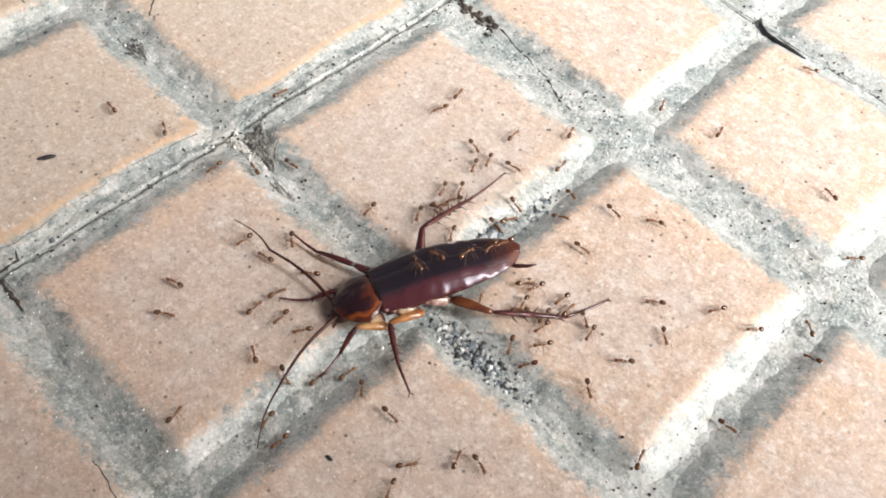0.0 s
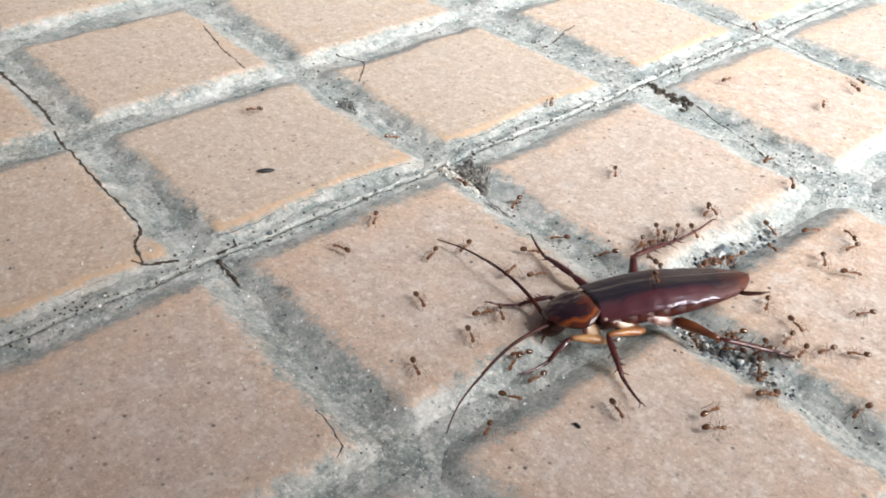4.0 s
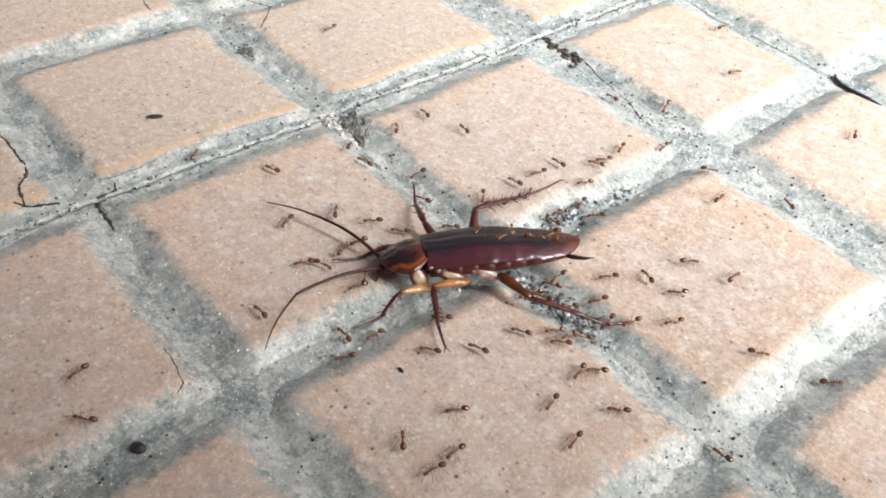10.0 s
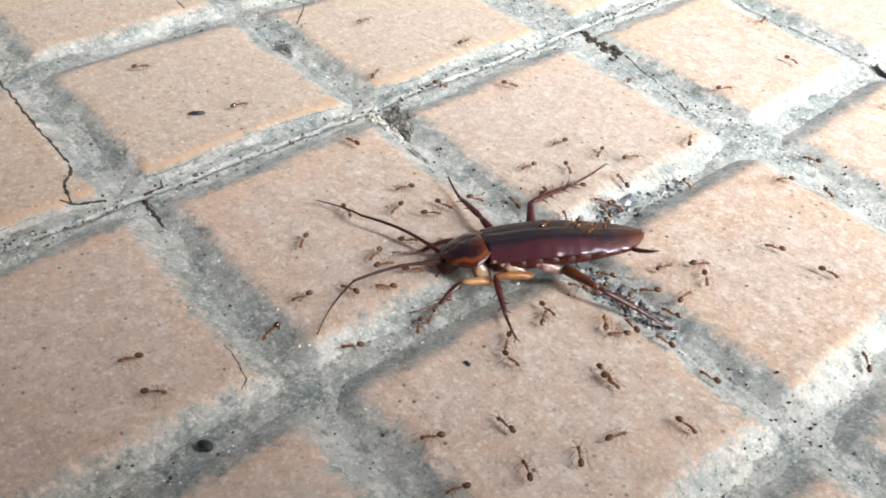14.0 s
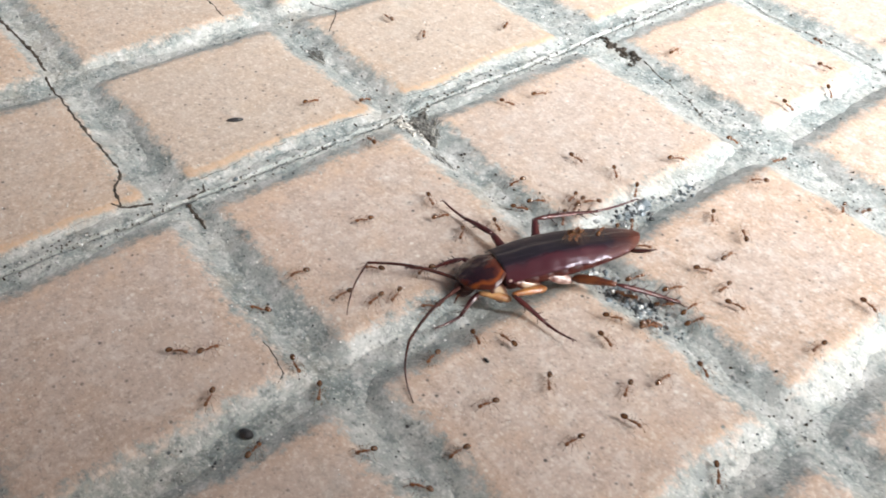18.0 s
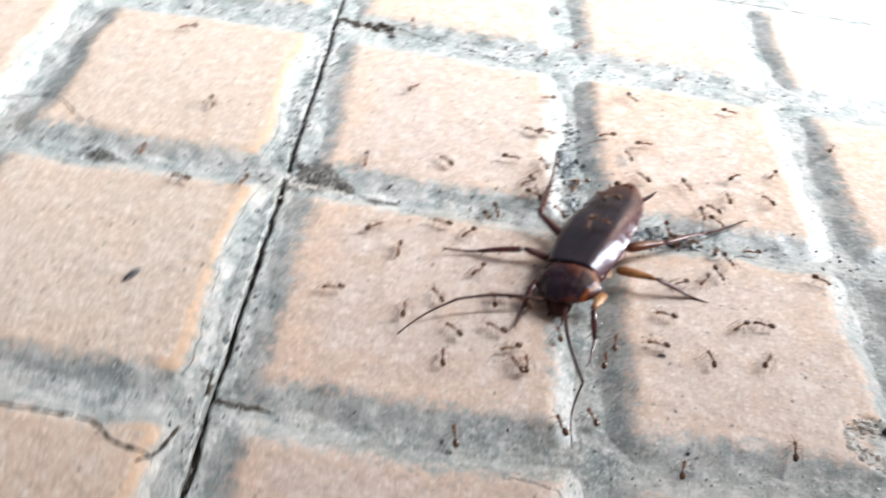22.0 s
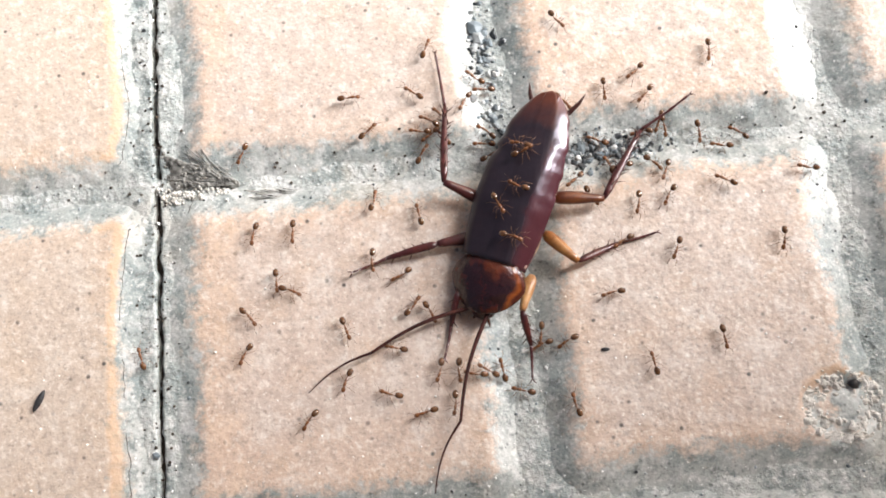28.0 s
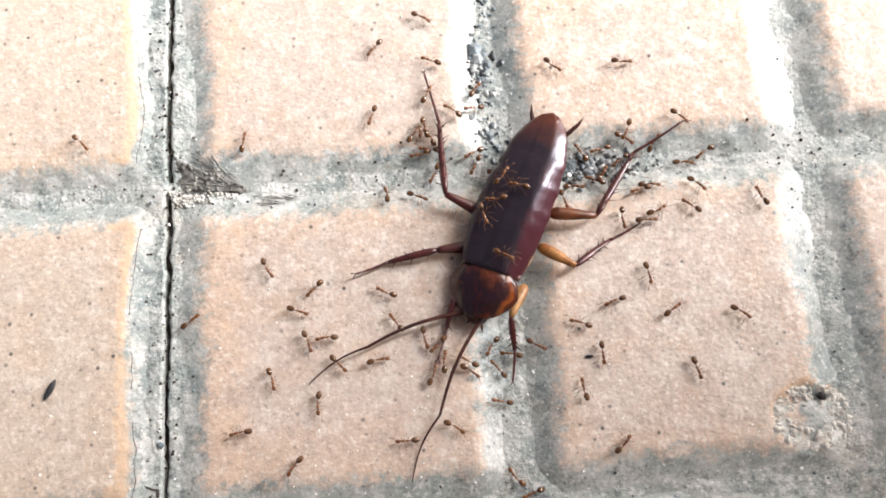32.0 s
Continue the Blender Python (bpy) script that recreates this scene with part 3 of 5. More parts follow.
def build_roach():
    rng = random.Random(4)
    roach = new("cockroach")
    tagged(roach, "reddish-brown cockroach lying on the paving, swarmed by ants", "cockroach")
    part("wing", sheet(wing_surface(-1, False), 44, 16, 0.14), WING, roach)
    part("wing", sheet(wing_surface(1, True), 44, 16, 0.14), WING, roach)
    shape, rim = shield_shape()
    part("pronotum", shape, SHIELD, roach, "dark red shield with an orange margin", rim)
    part("abdomen", abdomen_shape(), BELLY, roach)
    part("thorax", egg((5.4, 0, -1.6), (6.2, 3.3, 1.7), 18, 10, 0.9), DARK, roach)
    head = part("head", egg((14.8, 0, -1.5), (2.6, 2.1, 1.6), 18, 12, 0.9, (0, 35, 0)), DARK, roach)
    for s in (1, -1):
        part("eye", egg((15.2, 1.75 * s, -1.1), (1.0, 0.55, 0.9), 12, 8), DARK, head, "glossy black eye")
        part("palp", tube([(16.0, 0.8 * s, -2.2), (17.2, 1.2 * s, -3.0), (17.6, 1.3 * s, -3.9)], [0.22, 0.2, 0.12], 7), AMBER, head)
        part("mouthpart", egg((16.2, 0.5 * s, -2.3), (0.7, 0.5, 0.8)), CREAM, head)
        for x, y, yaw, long in ((9.4, 2.1, 30, 2.9), (4.2, 2.5, 26, 3.2), (-1.6, 2.6, 20, 3.2)):
            if s < 0:
                plate, edge = coxa_shape((x - 0.6, -y - (0.7 if x > 9 else 1.3), -2.35), (long * 0.88, 1.3, 0.5), (-58, 12, yaw - 180))
                part("coxa", plate, COXA, roach, "pale cream leg base with a brown edge", edge)
        part("wing_hinge", joined(egg((8.4, 4.3 * s, -0.3), (0.6, 0.4, 0.4), 10, 7), egg((7.4, 4.6 * s, -0.7), (0.5, 0.35, 0.35), 10, 7)), HINGE, roach, "pale pinkish wing hinge")
        part("cercus", tube([(-13.6, 1.7 * s, -0.9), (-15.6, 3.0 * s, -1.1), (-17.2, 3.9 * s, -1.0), (-18.6, 4.4 * s, -0.8)], [0.34, 0.40, 0.30, 0.06], 8), DARK, roach)
    # the raised left side bares its leg bases: place, half length, half width, slope
    for x, y, z, long, wide, slope in ((10.5, 3.8, -2.1, 2.3, 1.45, -62), (5.1, 4.1, -2.1, 2.9, 1.0, -27), (-0.6, 4.2, -2.2, 2.6, 0.9, -22)):
        plate, edge = coxa_shape((x, y, z), (long, wide, 0.4), (-68, slope, 0))
        part("coxa", plate, COXA if x > 0 else HINGE, roach, "pale cream leg base with a brown edge" if x > 0 else "greyish brown leg base", edge)
    limbs = {}
    for nm, (lf, lt, ls, _) in LEG_PLAN.items():
        hind = "hind" in nm
        k = 1.1 if hind else 1.15 if nm == "middle_right" else 1.0
        femur = part("femur", leg_bone(lf, 0.85 * k, 0.55 * k, 0.1, 0.75), (CREAM if "front" in nm else ORANGE if "middle" in nm else AMBER) if "left" in nm else CHITIN, roach)
        tibia = part("tibia", leg_bone(lt, 0.48 * k, 0.36 * k, 0.15), CHITIN, roach)
        foot = [(ls * u, 0, -0.25 * math.sin(u * 3)) for u in np.linspace(0, 1, 12)]
        toe = tube(foot, [0.26 - 0.12 * u + 0.05 * (i % 3 == 1) for i, u in enumerate(np.linspace(0, 1, 12))], 7)
        claws = [tube([foot[-1], (ls + 0.5, 0.3 * s, -0.15), (ls + 0.7, 0.55 * s, -0.5)], [0.1, 0.08, 0.02], 6) for s in (1, -1)]
        tarsus = part("tarsus", joined(toe, *claws), CHITIN, tibia, "thin jointed foot with two claws")
        count = 20 if hind else 9
        for i in range(count):
            u = 0.12 + 0.84 * i / count
            a = radians((0, 140, 60, 200)[i % 4] + rng.uniform(-25, 25))
            size = rng.uniform(1.3, 1.9) * (1.0 if hind else 0.75)
            cy, cz = math.cos(a), math.sin(a)
            part("spine", tube([(lt * u, 0.25 * cy, 0.2 * cz), (lt * u + size * 0.6, (0.3 + size * 0.7) * cy, (0.3 + size * 0.7) * cz)], [0.13, 0.03], 6), DARK, tibia)
        limbs[nm] = (femur, tibia, tarsus)
    feelers = {}
    for nm, s in (("left", 1), ("right", -1)):
        a = [(15.5 * u, -0.7 * math.sin(u * math.pi), 0.5 * math.sin(u * 3)) for u in np.linspace(0, 1, 26)]
        b = [(10.5 * u, -0.9 * math.sin(u * math.pi), -0.25 * math.sin(u * 3)) for u in np.linspace(0, 1, 20)]
        first = part("antenna", tube(a, [0.33 - 0.12 * u + 0.02 * (i % 2) for i, u in enumerate(np.linspace(0, 1, 26))], 7), DARK, roach)
        second = part("antenna_tip", tube(b, [0.20 - 0.12 * u + 0.012 * (i % 2) for i, u in enumerate(np.linspace(0, 1, 20))], 6), DARK, roach)
        feelers[nm] = (first, second, Vector((16.0, 1.3 * s, -0.9)))
    return roach, limbs, feelers


ROACH, LIMB_PARTS, FEELERS = build_roach()


# ---- ants ----
def build_ant(bend, gait):
    """A slender long-legged ant; bend swings its abdomen aside, gait shifts its feet."""
    ant = new("ant")
    tagged(ant, "slender amber-brown ant with a dark shiny abdomen", "ant", "ants round the cockroach")
    b = math.sin(radians(bend))
    small = lambda shape: ([Vector(p) * 0.98 for p in shape[0]], shape[1])
    part("head", small(egg((1.40, 0.05 * b, 1.08), (0.46, 0.32, 0.27), 10, 7, 1.0, (0, 20, 0))), ANT_RED, ant)
    part("thorax", small(joined(egg((0.62, 0, 1.24), (0.46, 0.22, 0.22), 9, 7), egg((0.02, 0.03 * b, 1.12), (0.42, 0.15, 0.17), 9, 6), egg((-0.48, 0.12 * b, 1.12), (0.13, 0.10, 0.17), 8, 5))), ANT_RED, ant)
    part("gaster", small(egg((-1.18, 0.55 * b, 1.30), (0.64, 0.46, 0.43), 12, 8, 0.85, (0, -14, -0.4 * bend))), ANT_DARK, ant, "dark glossy abdomen")
    for s in (1, -1):
        part("antenna", small(tube([(1.66, 0.10 * s, 1.2), (2.05, 0.48 * s, 1.55), (2.75, 0.62 * s + 0.2 * b, 0.95)], [0.035, 0.03, 0.035], 5)), ANT_LEG, ant)
        for k, (x, fx) in enumerate(((0.75, 1.55), (0.45, 0.35), (0.15, -1.35))):
            f = fx + gait * s * (1, -1, 1)[k]
            part("leg", small(tube([(x, 0.10 * s, 1.08), (x + (f - x) * 0.4, 0.80 * s, 1.62), (x + (f - x) * 0.85, 1.30 * s, 0.40), (f, 1.62 * s, 0.02)], [0.036, 0.03, 0.02, 0.014], 5)), ANT_LEG, ant)
    return ant


# ---- things that lie on the paving ----
def resting(name, shape, material, label, category, kind=""):
    ob = new(name, mesh_of(name, shape, material))
    if kind == "stuff" and "tuft" not in name:
        ob.data.shade_flat()
    return tagged(ob, label, category, kind=kind)


def build_litter():
    rng = random.Random(11)
    g = ground_height
    # a dark husk on one pad, a black pebble in a groove
    z = g(-17, -30.4)
    resting("seed_husk", egg((-17.0, -30.4, z + 0.35), (1.7, 0.5, 0.4), 12, 10, 1.2, (0, 0, 62)), HUSK, "narrow black seed husk lying on the paving", "seed")
    resting("pebble", egg((52.6, -67.8, g(52.6, -67.8) + 0.6), (1.2, 0.85, 0.65), 14, 10, 1.0, (0, 0, 25)), HUSK, "small black shiny pebble in a groove", "pebble")
    resting("speck", egg((63.6, -31.0, g(63.6, -31.0) + 0.2), (0.65, 0.3, 0.25), 8, 6), HUSK, "tiny black speck on the paving", "speck")
    # grey crumbled lumps in the grooves by the insect
    crumbs = []
    for cx, cy, sx, sy, n in ((51.0, 17.0, 1.9, 5.5, 150), (66.5, -1.0, 8.5, 2.4, 420), (52.0, 6.0, 2.5, 4.5, 70), (52.5, 30.0, 1.8, 6.0, 60)):
        for _ in range(n):
            x, y, s = rng.gauss(cx, sx * 0.55), rng.gauss(cy, sy * 0.55), 0.11 + abs(rng.gauss(0, 0.22))
            crumbs.append(lump((x, y, g(x, y) + s * 0.2), (s, s * rng.uniform(0.6, 1.3), s * 0.7), rng, 0.45))
    resting("crumbs", joined(*crumbs), CRUMB, "grey crumbled cement bits in the groove", "crumbs", "stuff")
    slab = joined(lump((50.4, 21.2, g(50.4, 21.2) + 0.3), (1.2, 1.5, 0.7), rng, 0.3), lump((50.9, 19.4, g(50.9, 19.4) + 0.3), (1.0, 1.3, 0.6), rng, 0.35), lump((50.0, 17.9, g(50.0, 17.9) + 0.2), (0.7, 0.9, 0.5), rng, 0.35))
    resting("cement_lump", slab, CRUMB, "blue-grey lump of cement in the groove", "lump").data.shade_flat()
    # fibrous tuft in the pit at the joint crossing: a low wedge with strands combed across it
    def tuft(u, v):
        x, y = 1.0 + 11.5 * u, (5.4 - 5.6 * u) * v + (-0.6 - 0.6 * u) * (1 - v)
        edge = min(u, 1 - u, v, 1 - v)
        return x, y, max(g(x, y), -1.9 + 1.2 * v) + 0.45 * min(edge * 8, 1) - 0.2 + 0.25 * wave(x * 3, y, 1.2, 30.0) + 0.5 * wave(6 * math.atan2(y + 1.6, 13.5 - x), 0.2 * x, 0.5, 31.0) * min(edge * 6, 1)
    strands = [sheet(tuft, 34, 18, 1.0)]
    for i in range(60):
        # ragged strands fan out from the narrow end
        a, long, curl, fat = radians(rng.gauss(150, 19)), rng.uniform(2.5, 10.5), rng.uniform(-0.4, 0.4), rng.uniform(0.3, 0.75)
        sx, sy = 11.8 - abs(rng.gauss(0, 2.6)), -0.8 + abs(rng.gauss(0, 0.9))
        run = [(sx + long * u * math.cos(a + curl * u), sy + long * u * math.sin(a + curl * u)) for u in (0, 0.25, 0.5, 0.75, 1.0)]
        if run[-1][0] < 0.4 or run[-1][1] > 7.5:
            continue
        lift = rng.uniform(0.0, 0.3)
        strands.append(tube([(x, y, max(g(x, y), -0.9) + lift * (0.3 + 0.8 * math.sin(math.pi * u)) + rng.uniform(-0.1, 0.1)) for (x, y), u in zip(run, (0, 0.25, 0.5, 0.75, 1.0))], [0.10 * fat, 0.2 * fat, 0.22 * fat, 0.14 * fat, 0.04], 5))
    for i in range(80):
        u, v, s = rng.random(), rng.random(), rng.uniform(0.1, 0.4)
        x, y, z = tuft(u, v)
        strands.append(lump((x, y, z + 0.1), (s, s, s * 0.7), rng, 0.4))
    for i in range(14):
        x, y = 13 + 6 * rng.random(), -1.5 - 1.5 * rng.random()
        strands.append(tube([(x, y, g(x, y) + 0.2), (x + 1.2, y - 0.4, g(x + 1.2, y - 0.4) + 0.35), (x + 2.6, y - 0.5, g(x + 2.6, y - 0.5) + 0.1)], [0.05, 0.08, 0.02], 5))
    resting("dirt_tuft", joined(*strands), FIBRE, "dark fibrous tuft of dirt in the joint crossing", "dirt", "stuff")
    gravel = []
    for _ in range(130):
        x, y, s = rng.uniform(0.3, 11), -1.4 + rng.gauss(0, 0.7), rng.uniform(0.1, 0.36)
        gravel.append(lump((x, y, g(x, y) + s * 0.5), (s, s, s), rng, 0.3))
    resting("gravel", joined(*gravel), PALE, "fine pale gravel in the joint crossing", "gravel", "stuff")
    # a second, smaller tuft further along the same groove
    strands = []
    for i in range(40):
        x, y = rng.gauss(-31, 2.2), rng.gauss(-1.5, 1.0)
        a, long = radians(rng.uniform(150, 215)), rng.uniform(0.8, 2.2)
        ex, ey = x + long * math.cos(a), y + long * math.sin(a)
        strands.append(tube([(x, y, g(x, y) + 0.2), ((x + ex) / 2, (y + ey) / 2, g((x + ex) / 2, (y + ey) / 2) + 0.4), (ex, ey, g(ex, ey) + 0.1)], [0.08, 0.14, 0.03], 5))
    resting("dirt_tuft", joined(*strands), FIBRE, "thin dark tuft of dirt in the groove", "dirt", "stuff")
    # broken corner of one pad: pale mortar bits round a dark stone
    bits = []
    for _ in range(240):
        a, q, s = rng.uniform(0, 6.3), 0.25 + 0.75 * rng.random() ** 0.4, 0.12 + abs(rng.gauss(0, 0.30))
        x, y = 95.5 + 6.0 * q * math.cos(a), -42.0 + 4.9 * q * math.sin(a)
        bits.append(lump((x, y, g(x, y) + s * 0.1), (s, s * rng.uniform(0.5, 1.3), s * 0.5), rng, 0.4))
    resting("mortar_bits", joined(*bits), PALE, "pale crumbled mortar at a broken paving corner", "mortar", "stuff")
    resting("pebble", lump((97.4, -39.0, g(97.4, -39.0) + 0.5), (1.0, 0.8, 0.7), rng, 0.2), HUSK, "small dark stone among pale mortar", "pebble")
    # a thin dark twig lying in the far joint
    tw = [(50.6, 108.6), (51.6, 107.0), (54.0, 105.6), (57.5, 104.9), (61.5, 104.6), (65, 104.2)]
    resting("twig", tube([(x, y, g(x, y) + 0.45) for x, y in tw], [0.35, 0.5, 0.55, 0.5, 0.4, 0.15], 7), HUSK, "thin black twig lying in a joint", "twig")
    # clotted soil where two joints meet
    clots = [lump((x, y, g(x, y) + 0.1), (s, s * 0.7, s * 0.5), rng) for x, y, s in ((rng.uniform(1, 13), 60.2 + rng.gauss(0, 0.7), rng.uniform(0.25, 0.9)) for _ in range(60))]
    resting("soil_clots", joined(*clots), DIRT, "dark clotted soil in the open joint", "soil", "stuff")
    # dark grit along the open joints
    bits = []
    for _ in range(420):
        y = rng.uniform(-110, 120)
        x = crack_x(y) + rng.gauss(0, 1.5)
        s = rng.uniform(0.08, 0.26)
        bits.append(lump((x, y, g(x, y) + s * 0.4), (s, s, s), rng))
    for _ in range(260):
        x = rng.uniform(-50, 120)
        y = rng.choice((60.8, 107.5, 1.0, 56.0)) + rng.gauss(0, 1.8)
        s = rng.uniform(0.08, 0.28)
        bits.append(lump((x, y, g(x, y) + s * 0.4), (s, s, s), rng))
    resting("soil_grains", joined(*bits), DIRT, "dark soil grains along the open joints", "grit", "stuff")
    grains = []
    for i in range(900):
        x, y = (rng.gauss(38, 36), rng.gauss(-56, 20)) if i < 380 else (rng.uniform(-60, 110), rng.uniform(-100, 60))
        if i >= 500 and inside_pads(x, y) > 4:
            continue
        s = rng.uniform(0.06, 0.20)
        grains.append(lump((x, y, g(x, y) + s * 0.5), (s, s, s), rng, 0.2))
    resting("quartz_grains", joined(*grains), QUARTZ, "white quartz grains scattered on the paving", "grit", "stuff")

    # loose grit all over the cement grooves
    grit = []
    while len(grit) < 1600:
        x, y = rng.uniform(-100, 112), rng.uniform(-112, 118)
        foot = inside_pads(x, y)
        if foot > 4.5 or rng.random() < foot / 6:
            continue
        s = 0.07 + abs(rng.gauss(0, 0.11))
        grit.append(lump((x, y, g(x, y) + s * 0.3), (s, s * rng.uniform(0.7, 1.3), s * 0.8), rng, 0.35))
    resting("groove_grit", joined(*grit), GRIT, "black, grey and white grit in the cement grooves", "grit", "stuff")


build_litter()


def groove_line(name, points, width, parent):
    """A hair crack in a pad: a thin dirt-filled seam that follows the surface."""
    pts = []
    for (xa, ya), (xb, yb) in zip(points, points[1:]):
        n = max(int(math.hypot(xb - xa, yb - ya) / 0.5), 1)
        pts += [(xa + (xb - xa) * i / n, ya + (yb - ya) * i / n) for i in range(n)]
    line = [(x + 0.3 * wave(x, y, 2, 20.0) + 0.2 * wave(x, y, 0.8, 23.0), y + 0.3 * wave(x, y, 2, 21.0) + 0.2 * wave(x, y, 0.8, 24.0)) for x, y in pts]
    shape = tube([(x, y, ground_height(x, y) - width * 0.1) for x, y in line], [width * (0.4 + 1.5 * abs(wave(x, y, 1.7, 22.0))) for x, y in line], 6, 0.5)
    part(name, shape, DIRT, parent)


for line, width in (
    ([(-54, 11.4), (-48, 15.0), (-43.1, 11.8), (-40, 8.5), (-37.0, 6.0)], 0.26),
    ([(-96, -55.6), (-92.3, -55.3), (-79.2, -54.2), (-65.8, -53.8), (-58, -54.6)], 0.85),
    ([(-56.0, -55.4), (-46.8, -56.0), (-36.5, -56.7), (-25.9, -56.6), (-15.8, -56.5)], 0.42),
    ([(-15.8, -56.5), (-12.5, -57.8), (-10.8, -59.6), (-7.5, -60.4), (-4.8, -61.0)], 0.42),
    ([(-6.5, -62.0), (-4.8, -60.6), (-3.6, -57.6), (-2.8, -55.1)], 0.45),
    ([(-83.4, -7.2), (-77.0, -8.6), (-70.0, -10.1), (-63.0, -10.4), (-56.7, -11.3)], 0.32),
    ([(-0.9, -49.6), (-1.2, -46.0), (-3.4, -45.2)], 0.35),
    ([(39.3, -57.0), (44.2, -57.2), (46.6, -58.0), (47.9, -60.0)], 0.13),
    ([(64.7, -89.9), (61.0, -85.0), (60.0, -83.0), (57.2, -81.4)], 0.25),
    ([(36.0, -102.8), (45.8, -102.4), (56.3, -102.6), (64.1, -102.7), (76.0, -102.2)], 0.5),
    ([(-30.8, 69.5), (-29.6, 62), (-28.6, 55.0)], 0.3),
    ([(0.5, -50.2), (3.0, -50.7), (6.0, -50.4), (8.6, -50.8)], 0.42),
    ([(14, 60.8), (22, 59.5), (30, 58.2), (36, 55.0), (41, 54.5)], 0.28),
):
    groove_line("hair_crack", line, width, PAVEMENT)


def lip_line(row, seed):
    """The dark seam under the lip of a pad beside the open joint, broken here and there."""
    run = []
    for y in np.arange(ROWS_Y[row][0] - 1, ROWS_Y[row][1] + 1, 0.8):
        x = min(np.arange(-9.0, -1.0, 0.1), key=lambda v: abs(pad_inside(v, y, 2, row) - 4.5))
        if wave(3.0, y, 7, seed) > -0.12:
            run.append((x, y))
        else:
            if len(run) > 5:
                groove_line("lip_seam", run, 0.075, PAVEMENT)
            run = []
    if len(run) > 5:
        groove_line("lip_seam", run, 0.075, PAVEMENT)


for row in (1, 2, 3, 4, 5):
    lip_line(row, 40.0 + row)


# ---- movement ----
# the insect's body: t, x, y, heading, lean to its right, nose down
BODY = [
    (0, 51.5, 1.3, -113.9, 16, 3),
    (1, 51.0, 1.5, -115.5, 16, 3),
    (2, 51.4, 0.9, -116.9, 16, 3),
    (2.5, 51.1, 1.6, -114.5, 16, 3),
    (3, 53.5, -4.0, -113.0, 16, 3),
    (3.5, 53.8, -5.8, -114.3, 16, 3),
    (5.5, 54.5, -7.3, -116.6, 16, 3),
    (6, 54.5, -7.7, -114.8, 16, 3),
    (7, 54.4, -7.5, -118.4, 16, 3),
    (8, 53.8, -7.2, -121.7, 16, 3),
    (9, 53.5, -7.3, -120.2, 16, 3),
    (10, 53.0, -6.7, -121.6, 16, 3),
    (11, 53.1, -6.9, -121.9, 16, 3),
    (12, 53.0, -7.1, -124.4, 16, 3),
    (13, 53.6, -6.6, -122.0, 16, 3),
    (14, 53.7, -6.7, -122.2, 16, 3),
    (16.5, 53.8, -6.6, -120.6, 16, 3),
    (16.93, 53.8, -6.6, -120.0, 16, 3),
    (17, 53.2, -5.5, -95.5, 10, 3),
    (17.1, 53.6, -6.2, -95.5, 12, 3),
    (17.2, 54.2, -7.0, -97.0, 14, 3),
    (17.35, 54.7, -8.2, -104.0, 15, 3),
    (17.5, 55.1, -9.0, -111.0, 16, 3),
    (18, 54.4, -9.6, -110.7, 16, 3),
    (19, 54.2, -9.8, -111.4, 16, 3),
    (20, 54.0, -9.6, -115.0, 16, 3),
    (20.5, 54.3, -9.2, -115.0, 16, 3),
    (21, 54.3, -9.0, -114.5, 16, 3),
    (22, 53.6, -10.4, -115.0, 16, 3),
    (22.5, 54.0, -10.9, -113.1, 16, 3),
    (23, 53.3, -10.9, -117.1, 16, 3),
    (23.5, 53.5, -10.9, -116.3, 16, 3),
    (24, 53.6, -11.1, -116.3, 16, 3),
    (25, 53.5, -9.9, -114.8, 16, 3),
    (26, 53.6, -9.9, -115.6, 16, 3),
    (26.5, 53.7, -9.9, -115.8, 16, 3),
    (28.5, 53.0, -9.3, -115.0, 16, 3),
    (29, 54.0, -9.6, -116.5, 16, 3),
    (30, 53.7, -9.4, -116.3, 16, 3),
    (31, 53.9, -9.6, -115.9, 16, 3),
    (32, 53.7, -9.5, -116.4, 16, 3),
]


def body_at(t):
    k = np.array([r[:6] for r in BODY], float)
    x, y, yaw, lean, nose = (np.interp(t, k[:, 0], k[:, i]) for i in range(1, 6))
    return pose(x, y, BODY_Z, lean, nose, yaw)


def in_metres(m):
    m = m.copy()
    m.translation *= MM
    return m


def aimed(origin, target, up=Vector((0, 0, 1))):
    """A pose at origin whose x axis points to target."""
    x = (Vector(target) - Vector(origin)).normalized()
    y = up.cross(x).normalized()
    z = x.cross(y)
    m = Matrix((x, y, z)).transposed().to_4x4()
    m.translation = Vector(origin)
    return m


def key_limb(pieces, hinge, lengths, rows):
    """Aim the two pieces of a limb at places in the world: rows of t, bend, end."""
    rows = np.array(rows, float)
    first, second = [], []
    for t in [r[0] for r in BODY]:
        inv = body_at(t).inverted()
        bend, end = (inv @ Vector([np.interp(t, rows[:, 0], rows[:, i]) for i in k]) for k in ((1, 2, 3), (4, 5, 6)))
        a = aimed(hinge, bend)
        knee = a @ Vector((lengths, 0, 0))
        b = aimed(knee, end)
        first.append((t, in_metres(a)))
        second.append((t, in_metres(b)))
    walk(pieces[0], first)
    walk(pieces[1], second)


